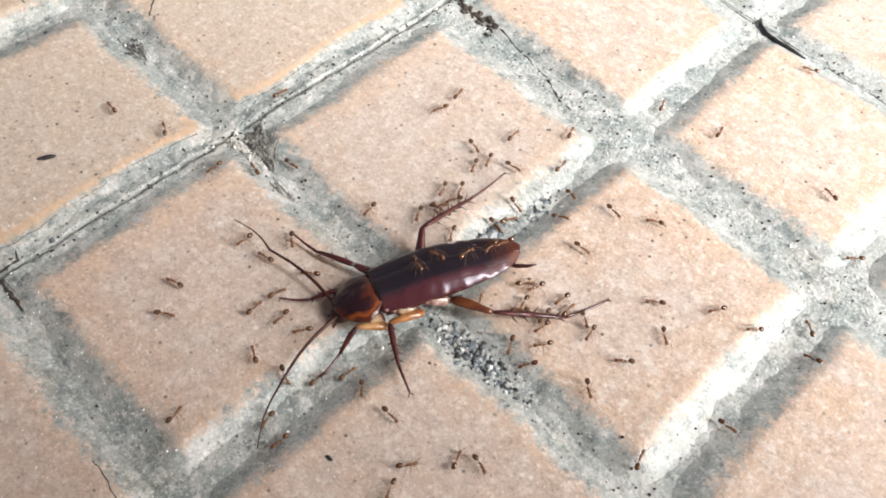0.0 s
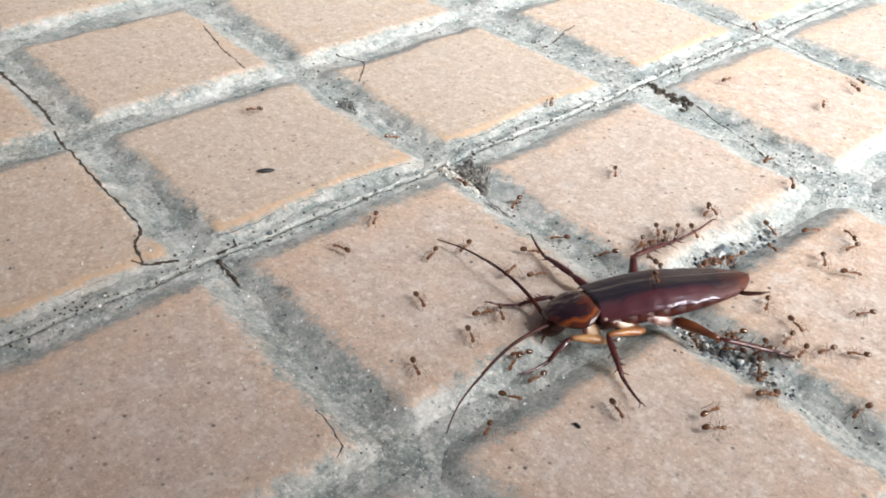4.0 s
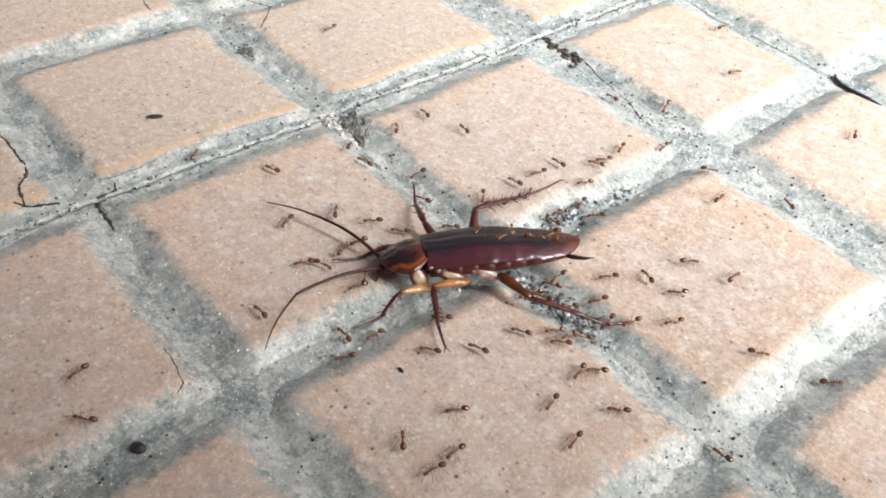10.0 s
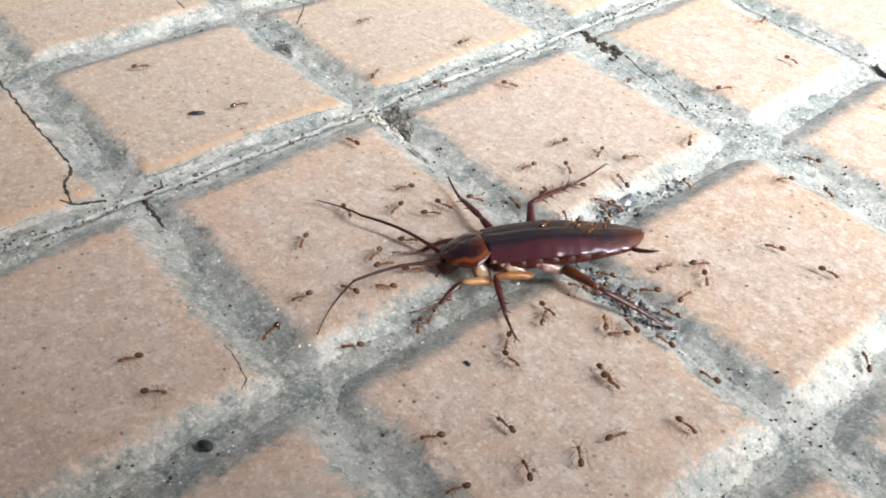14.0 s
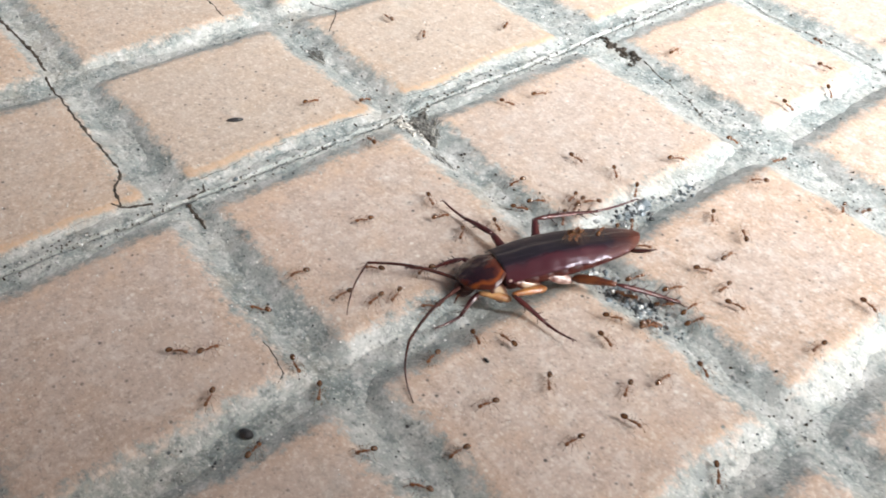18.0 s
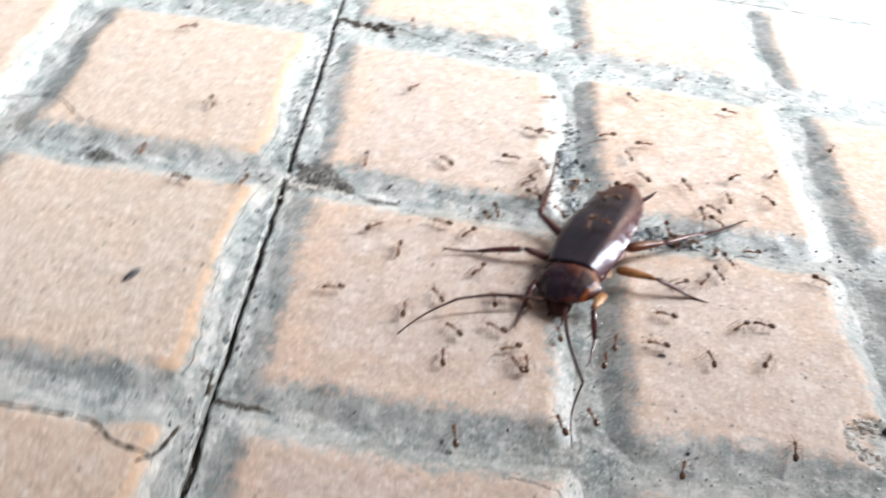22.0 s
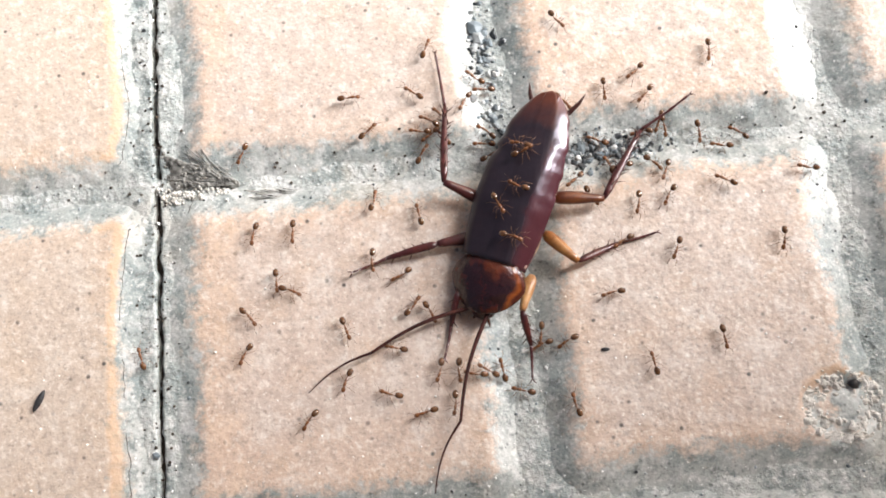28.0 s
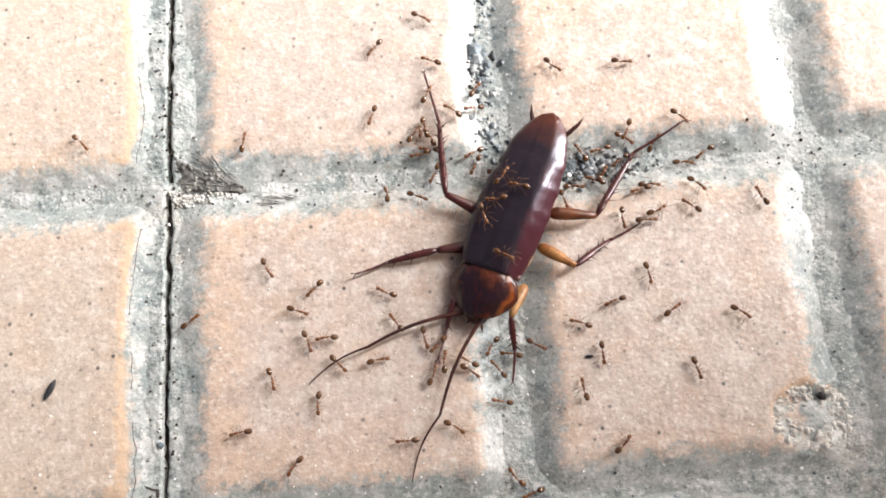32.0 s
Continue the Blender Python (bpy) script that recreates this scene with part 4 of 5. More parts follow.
def trail(rows, seed):
    """An ant's way from place to place: it wanders, and looks where it goes."""
    rng = random.Random(seed)
    pts = []
    for (ta, xa, ya), (tb, xb, yb) in zip(rows, rows[1:]):
        n = max(int((tb - ta) / 0.8), 1)
        d = Vector((xb - xa, yb - ya))
        side = Vector((-d.y, d.x)) * rng.uniform(-0.3, 0.3) + Vector((rng.uniform(-2, 2), rng.uniform(-2, 2)))
        for i in range(n):
            u = i / n
            b = math.sin(math.pi * u)
            pts.append((ta + (tb - ta) * u, xa + d.x * u + side.x * b, ya + d.y * u + side.y * b))
    pts.append(rows[-1])
    out, yaw = [], None
    for i, (t, x, y) in enumerate(pts):
        p, q = pts[max(i - 1, 0)], pts[min(i + 1, len(pts) - 1)]
        want = math.degrees(math.atan2(q[2] - p[2], q[1] - p[1]))
        if yaw is None:
            yaw = want
        turn = (want - yaw + 180) % 360 - 180
        yaw += max(min(turn, 75), -75)
        z = ground_height(x, y)
        dx, dy = math.cos(radians(yaw)), math.sin(radians(yaw))
        front, back = ground_height(x + dx, y + dy), ground_height(x - dx, y - dy)
        pitch = max(min(math.degrees(math.atan2(front - back, 2)), 40), -40)
        out.append((t, in_metres(pose(x, y, max(z, (front + back) / 2), 0, -pitch, yaw))))
    return out


def on_back(rows):
    """An ant on the wings: rows of t, place on the body, heading."""
    out = []
    for t, u, v, a in rows:
        f = wing_surface(1 if v > 0 else -1, v > 0)
        x, y, z = f(u, min(abs(v), 0.8))
        out.append((t, in_metres(body_at(t) @ pose(x, y, z + 0.02, 0, 0, a))))
    return out


# three ants are built, the others are copies of them
ANTS = [build_ant(a, g) for a, g in ((0, 0.12), (28, -0.22), (-24, 0.3))]
SWARM = ANTS + [copy_thing(ANTS[i % 3], Matrix()) for i in range(100)]


def motions():
    swarm = iter(SWARM)
    walk(ROACH, [(r[0], in_metres(body_at(r[0]))) for r in BODY])
    limb = lambda nm, rows: key_limb(LIMB_PARTS[nm], LEG_PLAN[nm][3], LEG_PLAN[nm][0], rows)
    # rows of t, then the knee and the foot in the world (mm)
    limb("hind_right", [(0, 44.8, 6.7, 4.0, 43.7, 26, 0.5), (2.5, 44.8, 6.5, 4, 43.9, 26, 0.5), (3, 45.2, 1.5, 4, 45.0, 19, 0.5), (6, 45.3, -0.6, 4.5, 46.5, 17, 0.8),
                        (9, 45.3, -0.8, 4.5, 45.0, 16, 0.5), (14, 44.7, -0.5, 4.5, 43.0, 17, 0.8), (16.8, 44.7, -0.5, 4.5, 43.4, 16, 0.5), (18, 44.4, -3.5, 4, 50.0, 13, 0.8),
                        (20, 44.4, -3.5, 4, 49.8, 13, 0.8), (22.5, 45.3, -5.8, 3, 47.6, 11, 0.5), (26, 45.3, -6.4, 3, 45.7, 10, 0.5), (31, 45.2, -5.8, 3, 43.6, 11, 0.5), (32, 45.2, -5.8, 3, 43.6, 11, 0.5)])
    limb("middle_right", [(0, 37.5, -7.0, 3.5, 26.7, -10.2, 0.2), (2.5, 37.5, -7, 3.5, 27, -10.2, 0.2), (3.5, 37, -10, 3.5, 28.0, -8.5, 0.2), (6, 38.0, -9.2, 4, 32.5, -3.0, 0.2),
                          (9, 38.5, -8.5, 4, 31.8, -3.2, 0.2), (14, 36.8, -8.5, 4, 28.0, -5.5, 0.2), (16.8, 36.8, -8.5, 4, 28.2, -5.5, 0.2), (18, 37.6, -11.5, 4, 30.2, -12.6, 0.2),
                          (20, 37.5, -11.5, 4, 30.4, -12.8, 0.2), (22.5, 38.5, -13.8, 3, 32.6, -14.2, 0.2), (26, 38.5, -14.4, 2.6, 31.2, -15.4, 0.2), (31, 38.5, -13.8, 2.6, 30.9, -15.0, 0.2), (32, 38.5, -13.8, 2.6, 30.9, -15, 0.2)])
    limb("front_right", [(0, 40.5, -12.5, 2.5, 38.5, -18.0, 0.2), (3.5, 41.0, -17.5, 2.5, 39.5, -23.0, 0.2), (17, 41.5, -17.0, 2.5, 40.0, -23.0, 0.2), (18, 42.5, -21.5, 2.5, 41.5, -26.5, 0.2), (32, 43.0, -22.0, 2.5, 42.0, -27.0, 0.2)])
    limb("hind_left", [(0, 62.5, 4.5, 3, 72.6, 15.3, 0.5), (2.5, 62.5, 4.5, 3, 72.6, 15, 0.5), (3.5, 64.0, -4.5, 3.2, 73.0, 4.0, 0.5), (6, 64, -6.0, 3.2, 73.0, 2.5, 0.4),
                       (9, 64.0, -6.8, 3.2, 76.6, 2.6, 0.3), (14, 62.0, -6.8, 3.2, 73.6, -1.7, 0.3), (16.8, 62.0, -6.8, 3.2, 73.6, -1.7, 0.3), (18, 63.0, -6.5, 3.2, 71.8, 3.0, 0.4),
                       (20, 63.5, -7.5, 3.2, 73.0, 1.0, 0.4), (22.5, 66.5, -7.0, 3, 75.5, 0.5, 0.5), (26, 65.8, -9.5, 2.6, 71.2, -0.7, 0.6), (31, 66.3, -9.9, 2.6, 74.0, 0.6, 0.6), (32, 66.3, -9.9, 2.6, 74.0, 0.6, 0.6)])
    # the feet bend on their shins and lie flat: lift, then t, degrees
    foot = lambda nm, lift, rows: walk(LIMB_PARTS[nm][2], [(t, pose(LEG_PLAN[nm][1] * MM, 0, 0, 0, -lift, a)) for t, a in rows])
    foot("hind_left", 14, [(0, 20), (2.5, 18), (6, 8), (9, 26), (14, 20), (17, 10), (19, 15), (20.5, 5), (24, -30), (32, -34)])
    foot("hind_right", 14, [(0, -6), (16.8, -10), (19, -6), (32, 8)])
    foot("middle_left", 18, [(0, 8), (9, 6), (19, -6), (24, -14), (32, -16)])
    foot("middle_right", 18, [(0, -8), (9, -10), (19, 8), (32, 14)])
    foot("front_left", 24, [(0, 8), (9, -14), (32, -6)])
    foot("front_right", 24, [(0, -8), (9, 10), (32, 8)])
    # the folded middle thigh keeps close to the body until the insect turns
    tucked = lambda t: tuple(body_at(t) @ Vector((8.2, 5.4, -2.3)))
    limb("middle_left", [(t, *tucked(t), *end) for t, end in (
        (0, (65.5, -16.2, 0.2)), (1, (65.5, -16.2, 0.2)), (2, (65.5, -16.2, 0.2)), (2.5, (65.5, -16, 0.2)), (3, (65.5, -20, 0.2)), (3.5, (65.5, -22.0, 0.2)), (6, (67.0, -21.5, 0.2)), (9, (66.0, -25.0, 0.2)),
        (14, (66.4, -23.8, 0.2)), (16.5, (71.0, -19.0, 0.2)), (17, (71.0, -19.0, 0.2)), (17.5, (71.0, -18.0, 0.2)), (18, (71.0, -17.8, 0.2)), (18.9, (71.0, -18.4, 0.2)), (19.2, (68.0, -22.0, 0.2)))]
        + [(20, 57.0, -18.2, 3.0, 70.8, -20.8, 0.2), (21, 62.5, -16.5, 2.8, 70.8, -19.0, 0.2), (22.5, 62.2, -16.3, 3, 70.5, -15.6, 0.3), (24.3, 62.0, -16.6, 3, 70.5, -16.4, 0.3), (25, 61.2, -18.0, 2.8, 71.0, -20.5, 0.3), (26, 60.0, -19.0, 2.6, 68.0, -17.5, 0.3),
           (31, 61.7, -16.9, 2.6, 68.8, -13.2, 0.3), (32, 61.7, -16.9, 2.6, 68.8, -13.2, 0.3)])
    limb("front_left", [(0, 50.5, -13.0, 2.6, 51.1, -18.2, 0.2), (2.5, 50.5, -13, 2.6, 51.1, -18, 0.2), (3.5, 52.5, -21.0, 2.6, 53.0, -27.0, 0.2), (9, 52.5, -22.5, 2.6, 54.4, -29.0, 0.2),
                        (14, 51.5, -22.5, 2.6, 52.5, -29.5, 0.2), (18, 53.0, -24.0, 2.6, 54.4, -30.0, 0.2), (22.5, 53.0, -25.0, 2.6, 53.0, -31.5, 0.2), (26, 52.4, -25.3, 2.6, 54.0, -30.4, 0.2),
                        (31, 52.1, -24.9, 2.6, 52.6, -30.2, 0.2), (32, 52.1, -24.9, 2.6, 52.6, -30.2, 0.2)])
    feel = lambda nm, rows: key_limb(FEELERS[nm][:2], FEELERS[nm][2], 15.5, rows)
    feel("right", [(0, 29.0, -14.3, 3.0, 15.9, -14.1, 1), (2, 29.0, -14.5, 4, 16.5, -14.0, 2), (2.5, 33, -11, 5, 26, -5, 4), (3.0, 34.5, -23.5, 4.0, 24.5, -27.2, 3), (3.5, 29.0, -18.5, 3, 18, -20.0, 1), (6, 28.5, -21.5, 3, 20.5, -24.0, 1),
                   (9, 27.6, -23.0, 3, 18.8, -26.8, 1), (14, 27.5, -25.9, 3, 19.2, -27.8, 1), (16.8, 28.5, -25.5, 3, 20.0, -27.0, 1), (17.2, 36, -34, 4, 40, -46, 1), (18, 37.0, -36.0, 4, 45.0, -46.0, 0.8),
                   (19.3, 37.0, -36.0, 4, 45.0, -45.0, 0.8), (20, 35.8, -33.0, 4, 43.5, -40.0, 0.8), (21, 31.5, -31.0, 4, 25.0, -40.0, 0.8), (22.5, 30.0, -27.9, 3, 21.5, -33.5, 0.8), (26, 32.0, -29.0, 2.5, 20.9, -33.9, 0.8),
                   (31, 28.7, -28.2, 2.5, 20.0, -33.3, 0.8), (32, 28.7, -28.2, 2.5, 20.0, -33.3, 0.8)])
    feel("left", [(0, 49.2, -26.8, 2.5, 52.4, -34.0, 0.8), (2.5, 49.5, -27, 2.5, 52.5, -34, 0.8), (3.5, 51.0, -33.5, 2.5, 54.0, -42.0, 0.8), (5.5, 43.5, -37.5, 3, 47.0, -47.0, 0.8), (9, 43.5, -39.6, 3, 49.2, -45.2, 0.6),
                  (14, 41.0, -38.9, 3, 45.5, -44.4, 0.6), (16.8, 41.5, -38.9, 3, 46.5, -44.4, 0.6), (17.2, 52, -40, 3, 58, -47, 0.6), (18, 54.4, -38.5, 2.5, 62.2, -44.6, 0.6), (20, 53.1, -40.7, 2.5, 58.7, -49.8, 0.6),
                  (22.5, 49.5, -40.5, 2.5, 46.4, -50.6, 0.6), (26, 43.5, -38.5, 2.5, 39.5, -47.5, 0.6), (31, 40.9, -38.0, 2, 36.8, -46.0, 0.6), (32, 40.9, -38.0, 2, 36.8, -46.0, 0.6)])
    walk(next(swarm), trail([(0, -19.2, -14.8), (6, -44.0, -31.6), (9, 13.1, -22.7), (13, -48.5, -30.7), (19, -11.1, -4.7), (23, -16.4, -6.5), (26, -1.0, -27.1), (31, 3.3, -22.1), (32, 4.2, -21.5)], 1))
    walk(next(swarm), trail([(0, -7.9, -10.5), (6, -12.6, 3.0), (9, 20.1, 5.5), (13, -0.3, 14.7), (19, 13.5, 21.0), (23, 14.2, 1.2), (26, 16.5, -3.6), (31, 15.2, -13.4), (32, 15.8, -14.3)], 2))
    walk(next(swarm), trail([(0, -1.5, 12.2), (6, -12.8, 42.9), (9, -27.1, 19.0), (13, -28.9, 17.3), (19, -35.6, 20.6), (23, -26.9, -8.1), (26, -38.5, -8.1), (31, -13.0, 9.3), (32, -13.3, 8.5)], 3))
    walk(next(swarm), trail([(0, 23.4, 32.9), (6, 29.1, 18.3), (9, 26.7, 17.2), (13, 10.1, 27.8), (19, 13.0, 28.6), (23, 21.7, 37.7), (26, 11.9, 51.5), (31, 34.7, 22.1), (32, 34.1, 21.5)], 4))
    walk(next(swarm), trail([(0, 23.1, 38.4), (6, 11.1, 90.8), (9, 30.9, 54.0), (13, 25.5, 48.2), (19, 16.3, 72.7), (23, 18.4, 58.1), (26, 10.5, 72.8), (31, 4.4, 84.0), (32, 5.1, 83.3)], 5))
    walk(next(swarm), trail([(0, 34.8, 30.9), (6, 43.2, 20.7), (9, 40.8, 21.6), (13, 37.3, 16.7), (19, 43.5, 5.5), (23, 45.4, 11.1), (26, 41.6, 3.3), (31, 40.8, 2.8), (32, 40.4, 2.8)], 6))
    walk(next(swarm), trail([(0, 39.1, 30.4), (6, 47.7, 25.1), (9, 43.8, 25.5), (13, 32.4, 22.3), (19, 35.5, 18.2), (23, 40.2, 14.6), (26, 29.7, 1.3), (31, 38.8, 5.1), (32, 39.5, 6.0)], 7))
    walk(next(swarm), trail([(0, 38.1, 27.2), (6, 48.3, 17.9), (9, 49.5, 23.5), (13, 49.6, 15.4), (19, 45.4, 9.8), (23, 44.2, 16.7), (26, 43.4, 5.8), (31, 40.3, 7.7), (32, 40.7, 7.1)], 8))
    walk(next(swarm), trail([(0, 38.0, 38.5), (6, 37.9, 61.1), (9, 47.7, 50.7), (13, 47.6, 40.6), (19, 49.0, 53.1), (23, 48.3, 61.1), (26, 47.5, 71.7), (31, 46.2, 87.0), (32, 46.3, 87.4)], 9))
    walk(next(swarm), trail([(0, 43.4, 32.6), (6, 56.0, 31.6), (9, 48.3, 27.0), (13, 47.4, 21.0), (19, 48.3, 20.4), (23, 49.2, 24.8), (26, 42.2, 15.4), (31, 44.0, 18.1), (32, 43.1, 18.5)], 10))
    walk(next(swarm), trail([(0, 49.3, 40.3), (6, 45.1, 48.1), (9, 42.8, 42.6), (13, 51.9, 33.7), (19, 64.3, 23.8), (23, 56.1, 25.5), (26, 47.3, 9.6), (31, 46.3, 9.5), (32, 46.0, 9.7)], 11))
    walk(next(swarm), trail([(0, 45.1, 47.6), (6, 24.6, 96.6), (9, 37.1, 82.1), (13, 36.9, 88.5), (19, 50.6, 83.8), (23, 49.9, 103.5), (26, 49.2, 121.4), (31, 48.8, 131.8), (32, 49.2, 132.1)], 12))
    walk(next(swarm), trail([(0, 52.3, 68.9), (6, 16.2, 99.7), (9, 23.4, 95.7), (13, 20.6, 105.2), (19, 48.3, 93.8), (23, 47.7, 105.4), (26, 46.8, 121.2), (31, 46.2, 131.4), (32, 46.2, 131.5)], 13))
    walk(next(swarm), trail([(0, 65.4, 70.4), (6, 30.3, 92.5), (9, 37.5, 62.0), (13, 36.9, 62.2), (19, 49.9, 70.9), (23, 49.3, 82.7), (26, 48.4, 98.8), (31, 47.6, 115.8), (32, 47.0, 115.8)], 14))
    walk(next(swarm), trail([(0, 68.1, 100.1), (6, 20.8, 114.2), (9, 17.3, 126.9), (13, 12.9, 143.2), (19, 44.9, 106.9), (23, 43.4, 125.5), (26, 42.0, 143.3), (31, 40.7, 150.0), (32, 39.9, 150.0)], 15))
    walk(next(swarm), trail([(0, 10.7, -3.7), (6, 6.7, -2.8), (9, 17.7, -8.7), (13, -6.4, 2.1), (19, -26.5, 26.4), (23, -15.4, 11.1), (26, 13.6, 5.5), (31, 12.4, 6.2), (32, 12.5, 6.7)], 16))
    walk(next(swarm), trail([(0, 14.2, 2.2), (6, 18.9, -2.0), (9, 22.6, 14.5), (13, -8.2, 29.1), (19, -16.8, 45.2), (23, -31.7, 41.2), (26, -43.1, 47.7), (31, -55.9, 55.1), (32, -56.1, 54.2)], 17))
    walk(next(swarm), trail([(0, 6.0, -9.2), (6, 14.1, -28.4), (9, 21.9, -18.7), (13, -18.1, -26.3), (19, -8.6, 1.0), (23, -7.4, -8.3), (26, 7.9, -15.1), (31, 16.2, -30.6), (32, 16.3, -31.2)], 18))
    walk(next(swarm), trail([(0, 32.6, 5.6), (6, 27.8, -2.7), (9, 23.8, -3.7), (13, 10.1, -11.7), (19, 5.5, -12.0), (23, 20.5, -7.5), (26, 18.5, -12.6), (31, 19.9, -21.0), (32, 20.4, -21.2)], 19))
    walk(next(swarm), trail([(0, 39.2, 11.4), (6, 35.2, -1.9), (9, 41.8, -0.9), (13, 33.9, -6.0), (19, 38.3, -0.4), (23, 37.0, -6.4), (26, 33.3, -7.4), (31, 35.1, -4.6), (32, 34.9, -3.8)], 20))
    walk(next(swarm), trail([(0, 38.4, 18.8), (6, 43.6, 11.4), (9, 38.4, 7.8), (13, 40.3, 1.3), (19, 39.8, 3.4), (23, 38.3, -2.5), (26, 38.7, -2.5), (31, 42.7, 0.1), (32, 42.5, -0.2)], 21))
    walk(next(swarm), trail([(0, 40.5, 21.2), (6, 44.3, 14.7), (9, 42.3, 14.4), (13, 34.4, 11.9), (19, 32.3, 2.4), (23, 25.2, 12.0), (26, 27.4, 10.1), (31, 33.4, 9.7), (32, 33.1, 9.7)], 22))
    walk(next(swarm), trail([(0, 40.8, 14.2), (6, 40.0, 7.0), (9, 27.9, 7.9), (13, 26.0, -12.2), (19, 28.4, -14.4), (23, 22.1, -19.6), (26, 18.2, -21.3), (31, 12.3, -38.7), (32, 11.5, -38.6)], 23))
    walk(next(swarm), trail([(0, 55.3, 36.6), (6, 57.7, 36.0), (9, 47.1, 37.0), (13, 42.8, 25.9), (19, 46.9, 35.3), (23, 46.3, 37.4), (26, 43.4, 54.3), (31, 41.2, 26.4), (32, 42.0, 26.5)], 24))
    walk(next(swarm), trail([(0, 63.4, 38.6), (6, 64.6, 34.1), (9, 46.9, 32.4), (13, 38.6, 25.5), (19, 43.2, 20.3), (23, 42.8, 24.5), (26, 41.6, 10.2), (31, 41.5, 11.8), (32, 42.0, 12.7)], 25))
    walk(next(swarm), trail([(0, 70.2, 42.6), (6, 61.2, 41.5), (9, 58.4, 47.2), (13, 66.5, 47.5), (19, 59.2, 40.9), (23, 68.0, 39.9), (26, 73.2, 57.7), (31, 78.5, 76.0), (32, 79.2, 76.5)], 26))
    walk(next(swarm), trail([(0, 57.8, 30.5), (6, 65.9, 25.6), (9, 58.8, 22.5), (13, 51.4, 9.9), (19, 61.1, 9.7), (23, 63.5, 15.9), (26, 57.1, 9.6), (31, 63.6, -4.7), (32, 64.2, -4.1)], 27))
    walk(next(swarm), trail([(0, 64.8, 27.8), (6, 71.9, 32.1), (9, 73.4, 22.5), (13, 78.4, 30.4), (19, 68.4, 27.8), (23, 67.2, 26.5), (26, 69.0, 12.0), (31, 69.4, 1.8), (32, 68.9, 1.8)], 28))
    walk(next(swarm), trail([(0, 49.1, 26.7), (6, 61.2, 22.7), (9, 62.8, 11.0), (13, 61.9, -15.3), (19, 71.6, -6.6), (23, 65.3, -15.8), (26, 61.9, -4.7), (31, 71.1, -9.6), (32, 70.8, -10.1)], 29))
    walk(next(swarm), trail([(0, 22.9, -15.4), (6, 23.5, -23.6), (9, 29.4, -18.3), (13, 24.2, -25.2), (19, 24.4, -29.2), (23, 10.1, -27.8), (26, 13.7, -17.1), (31, 21.7, -25.5), (32, 21.8, -25.9)], 30))
    walk(next(swarm), trail([(0, 28.2, -15.0), (6, 25.7, -18.0), (9, 37.7, -16.4), (13, 36.2, -25.6), (19, 35.8, -34.1), (23, 26.7, -22.5), (26, 24.5, -19.7), (31, 26.0, -29.8), (32, 26.2, -29.6)], 31))
    walk(next(swarm), trail([(0, 28.3, -9.4), (6, 34.4, -5.8), (9, 35.8, -1.2), (13, 31.1, -11.7), (19, 41.1, -9.2), (23, 32.0, -11.4), (26, 29.0, -9.7), (31, 25.4, -25.4), (32, 24.6, -25.5)], 32))
    walk(next(swarm), trail([(0, 35.2, -18.2), (6, 37.9, -11.6), (9, 41.2, -10.0), (13, 33.0, -14.4), (19, 39.4, -16.8), (23, 33.5, -20.7), (26, 40.0, -16.9), (31, 34.0, -19.7), (32, 33.8, -19.3)], 33))
    walk(next(swarm), trail([(0, 35.0, -22.9), (6, 33.1, -13.2), (9, 34.7, -11.2), (13, 28.5, -16.6), (19, 33.0, -14.0), (23, 25.5, -8.0), (26, 20.8, -5.8), (31, 23.8, -17.2), (32, 23.0, -17.9)], 34))
    walk(next(swarm), trail([(0, 22.0, -29.5), (6, 6.0, -36.4), (9, 24.4, -25.6), (13, 25.4, -33.5), (19, 29.5, -46.9), (23, 24.3, -24.6), (26, 28.3, -25.6), (31, 22.9, -35.0), (32, 22.9, -35.2)], 35))
    walk(next(swarm), trail([(0, 25.9, -34.4), (6, 30.2, -32.1), (9, 38.9, -26.0), (13, 39.0, -39.6), (19, 29.8, -56.0), (23, 30.4, -34.1), (26, 36.2, -33.9), (31, 31.8, -29.1), (32, 32.1, -29.4)], 36))
    walk(next(swarm), trail([(0, 42.0, -28.4), (6, 40.1, -25.3), (9, 46.2, -25.0), (13, 45.4, -29.9), (19, 43.3, -39.6), (23, 35.3, -30.2), (26, 36.6, -27.1), (31, 35.7, -24.9), (32, 35.1, -24.0)], 37))
    walk(next(swarm), trail([(0, 47.5, -27.0), (6, 49.5, -30.6), (9, 55.9, -30.8), (13, 43.0, -35.3), (19, 38.9, -43.3), (23, 27.0, -29.4), (26, 26.3, -31.6), (31, 19.7, -43.2), (32, 19.2, -43.9)], 38))
    walk(next(swarm), trail([(0, 51.4, -23.2), (6, 42.5, -1.4), (9, 63.7, -18.8), (13, 51.1, -23.9), (19, 47.8, -32.6), (23, 35.2, -23.8), (26, 39.4, -21.9), (31, 41.7, -27.5), (32, 41.3, -27.8)], 39))
    walk(next(swarm), trail([(0, 58.6, -19.9), (6, 66.9, -25.0), (9, 75.8, -28.6), (13, 78.0, -35.2), (19, 70.6, -38.3), (23, 58.0, -29.7), (26, 55.0, -37.2), (31, 50.2, -36.7), (32, 49.7, -36.6)], 40))
    walk(next(swarm), trail([(0, 51.6, -33.8), (6, 55.5, -31.6), (9, 68.6, -24.1), (13, 50.1, -30.0), (19, 59.0, -40.0), (23, 56.0, -28.6), (26, 58.6, -25.7), (31, 48.2, -27.7), (32, 49.1, -28.4)], 41))
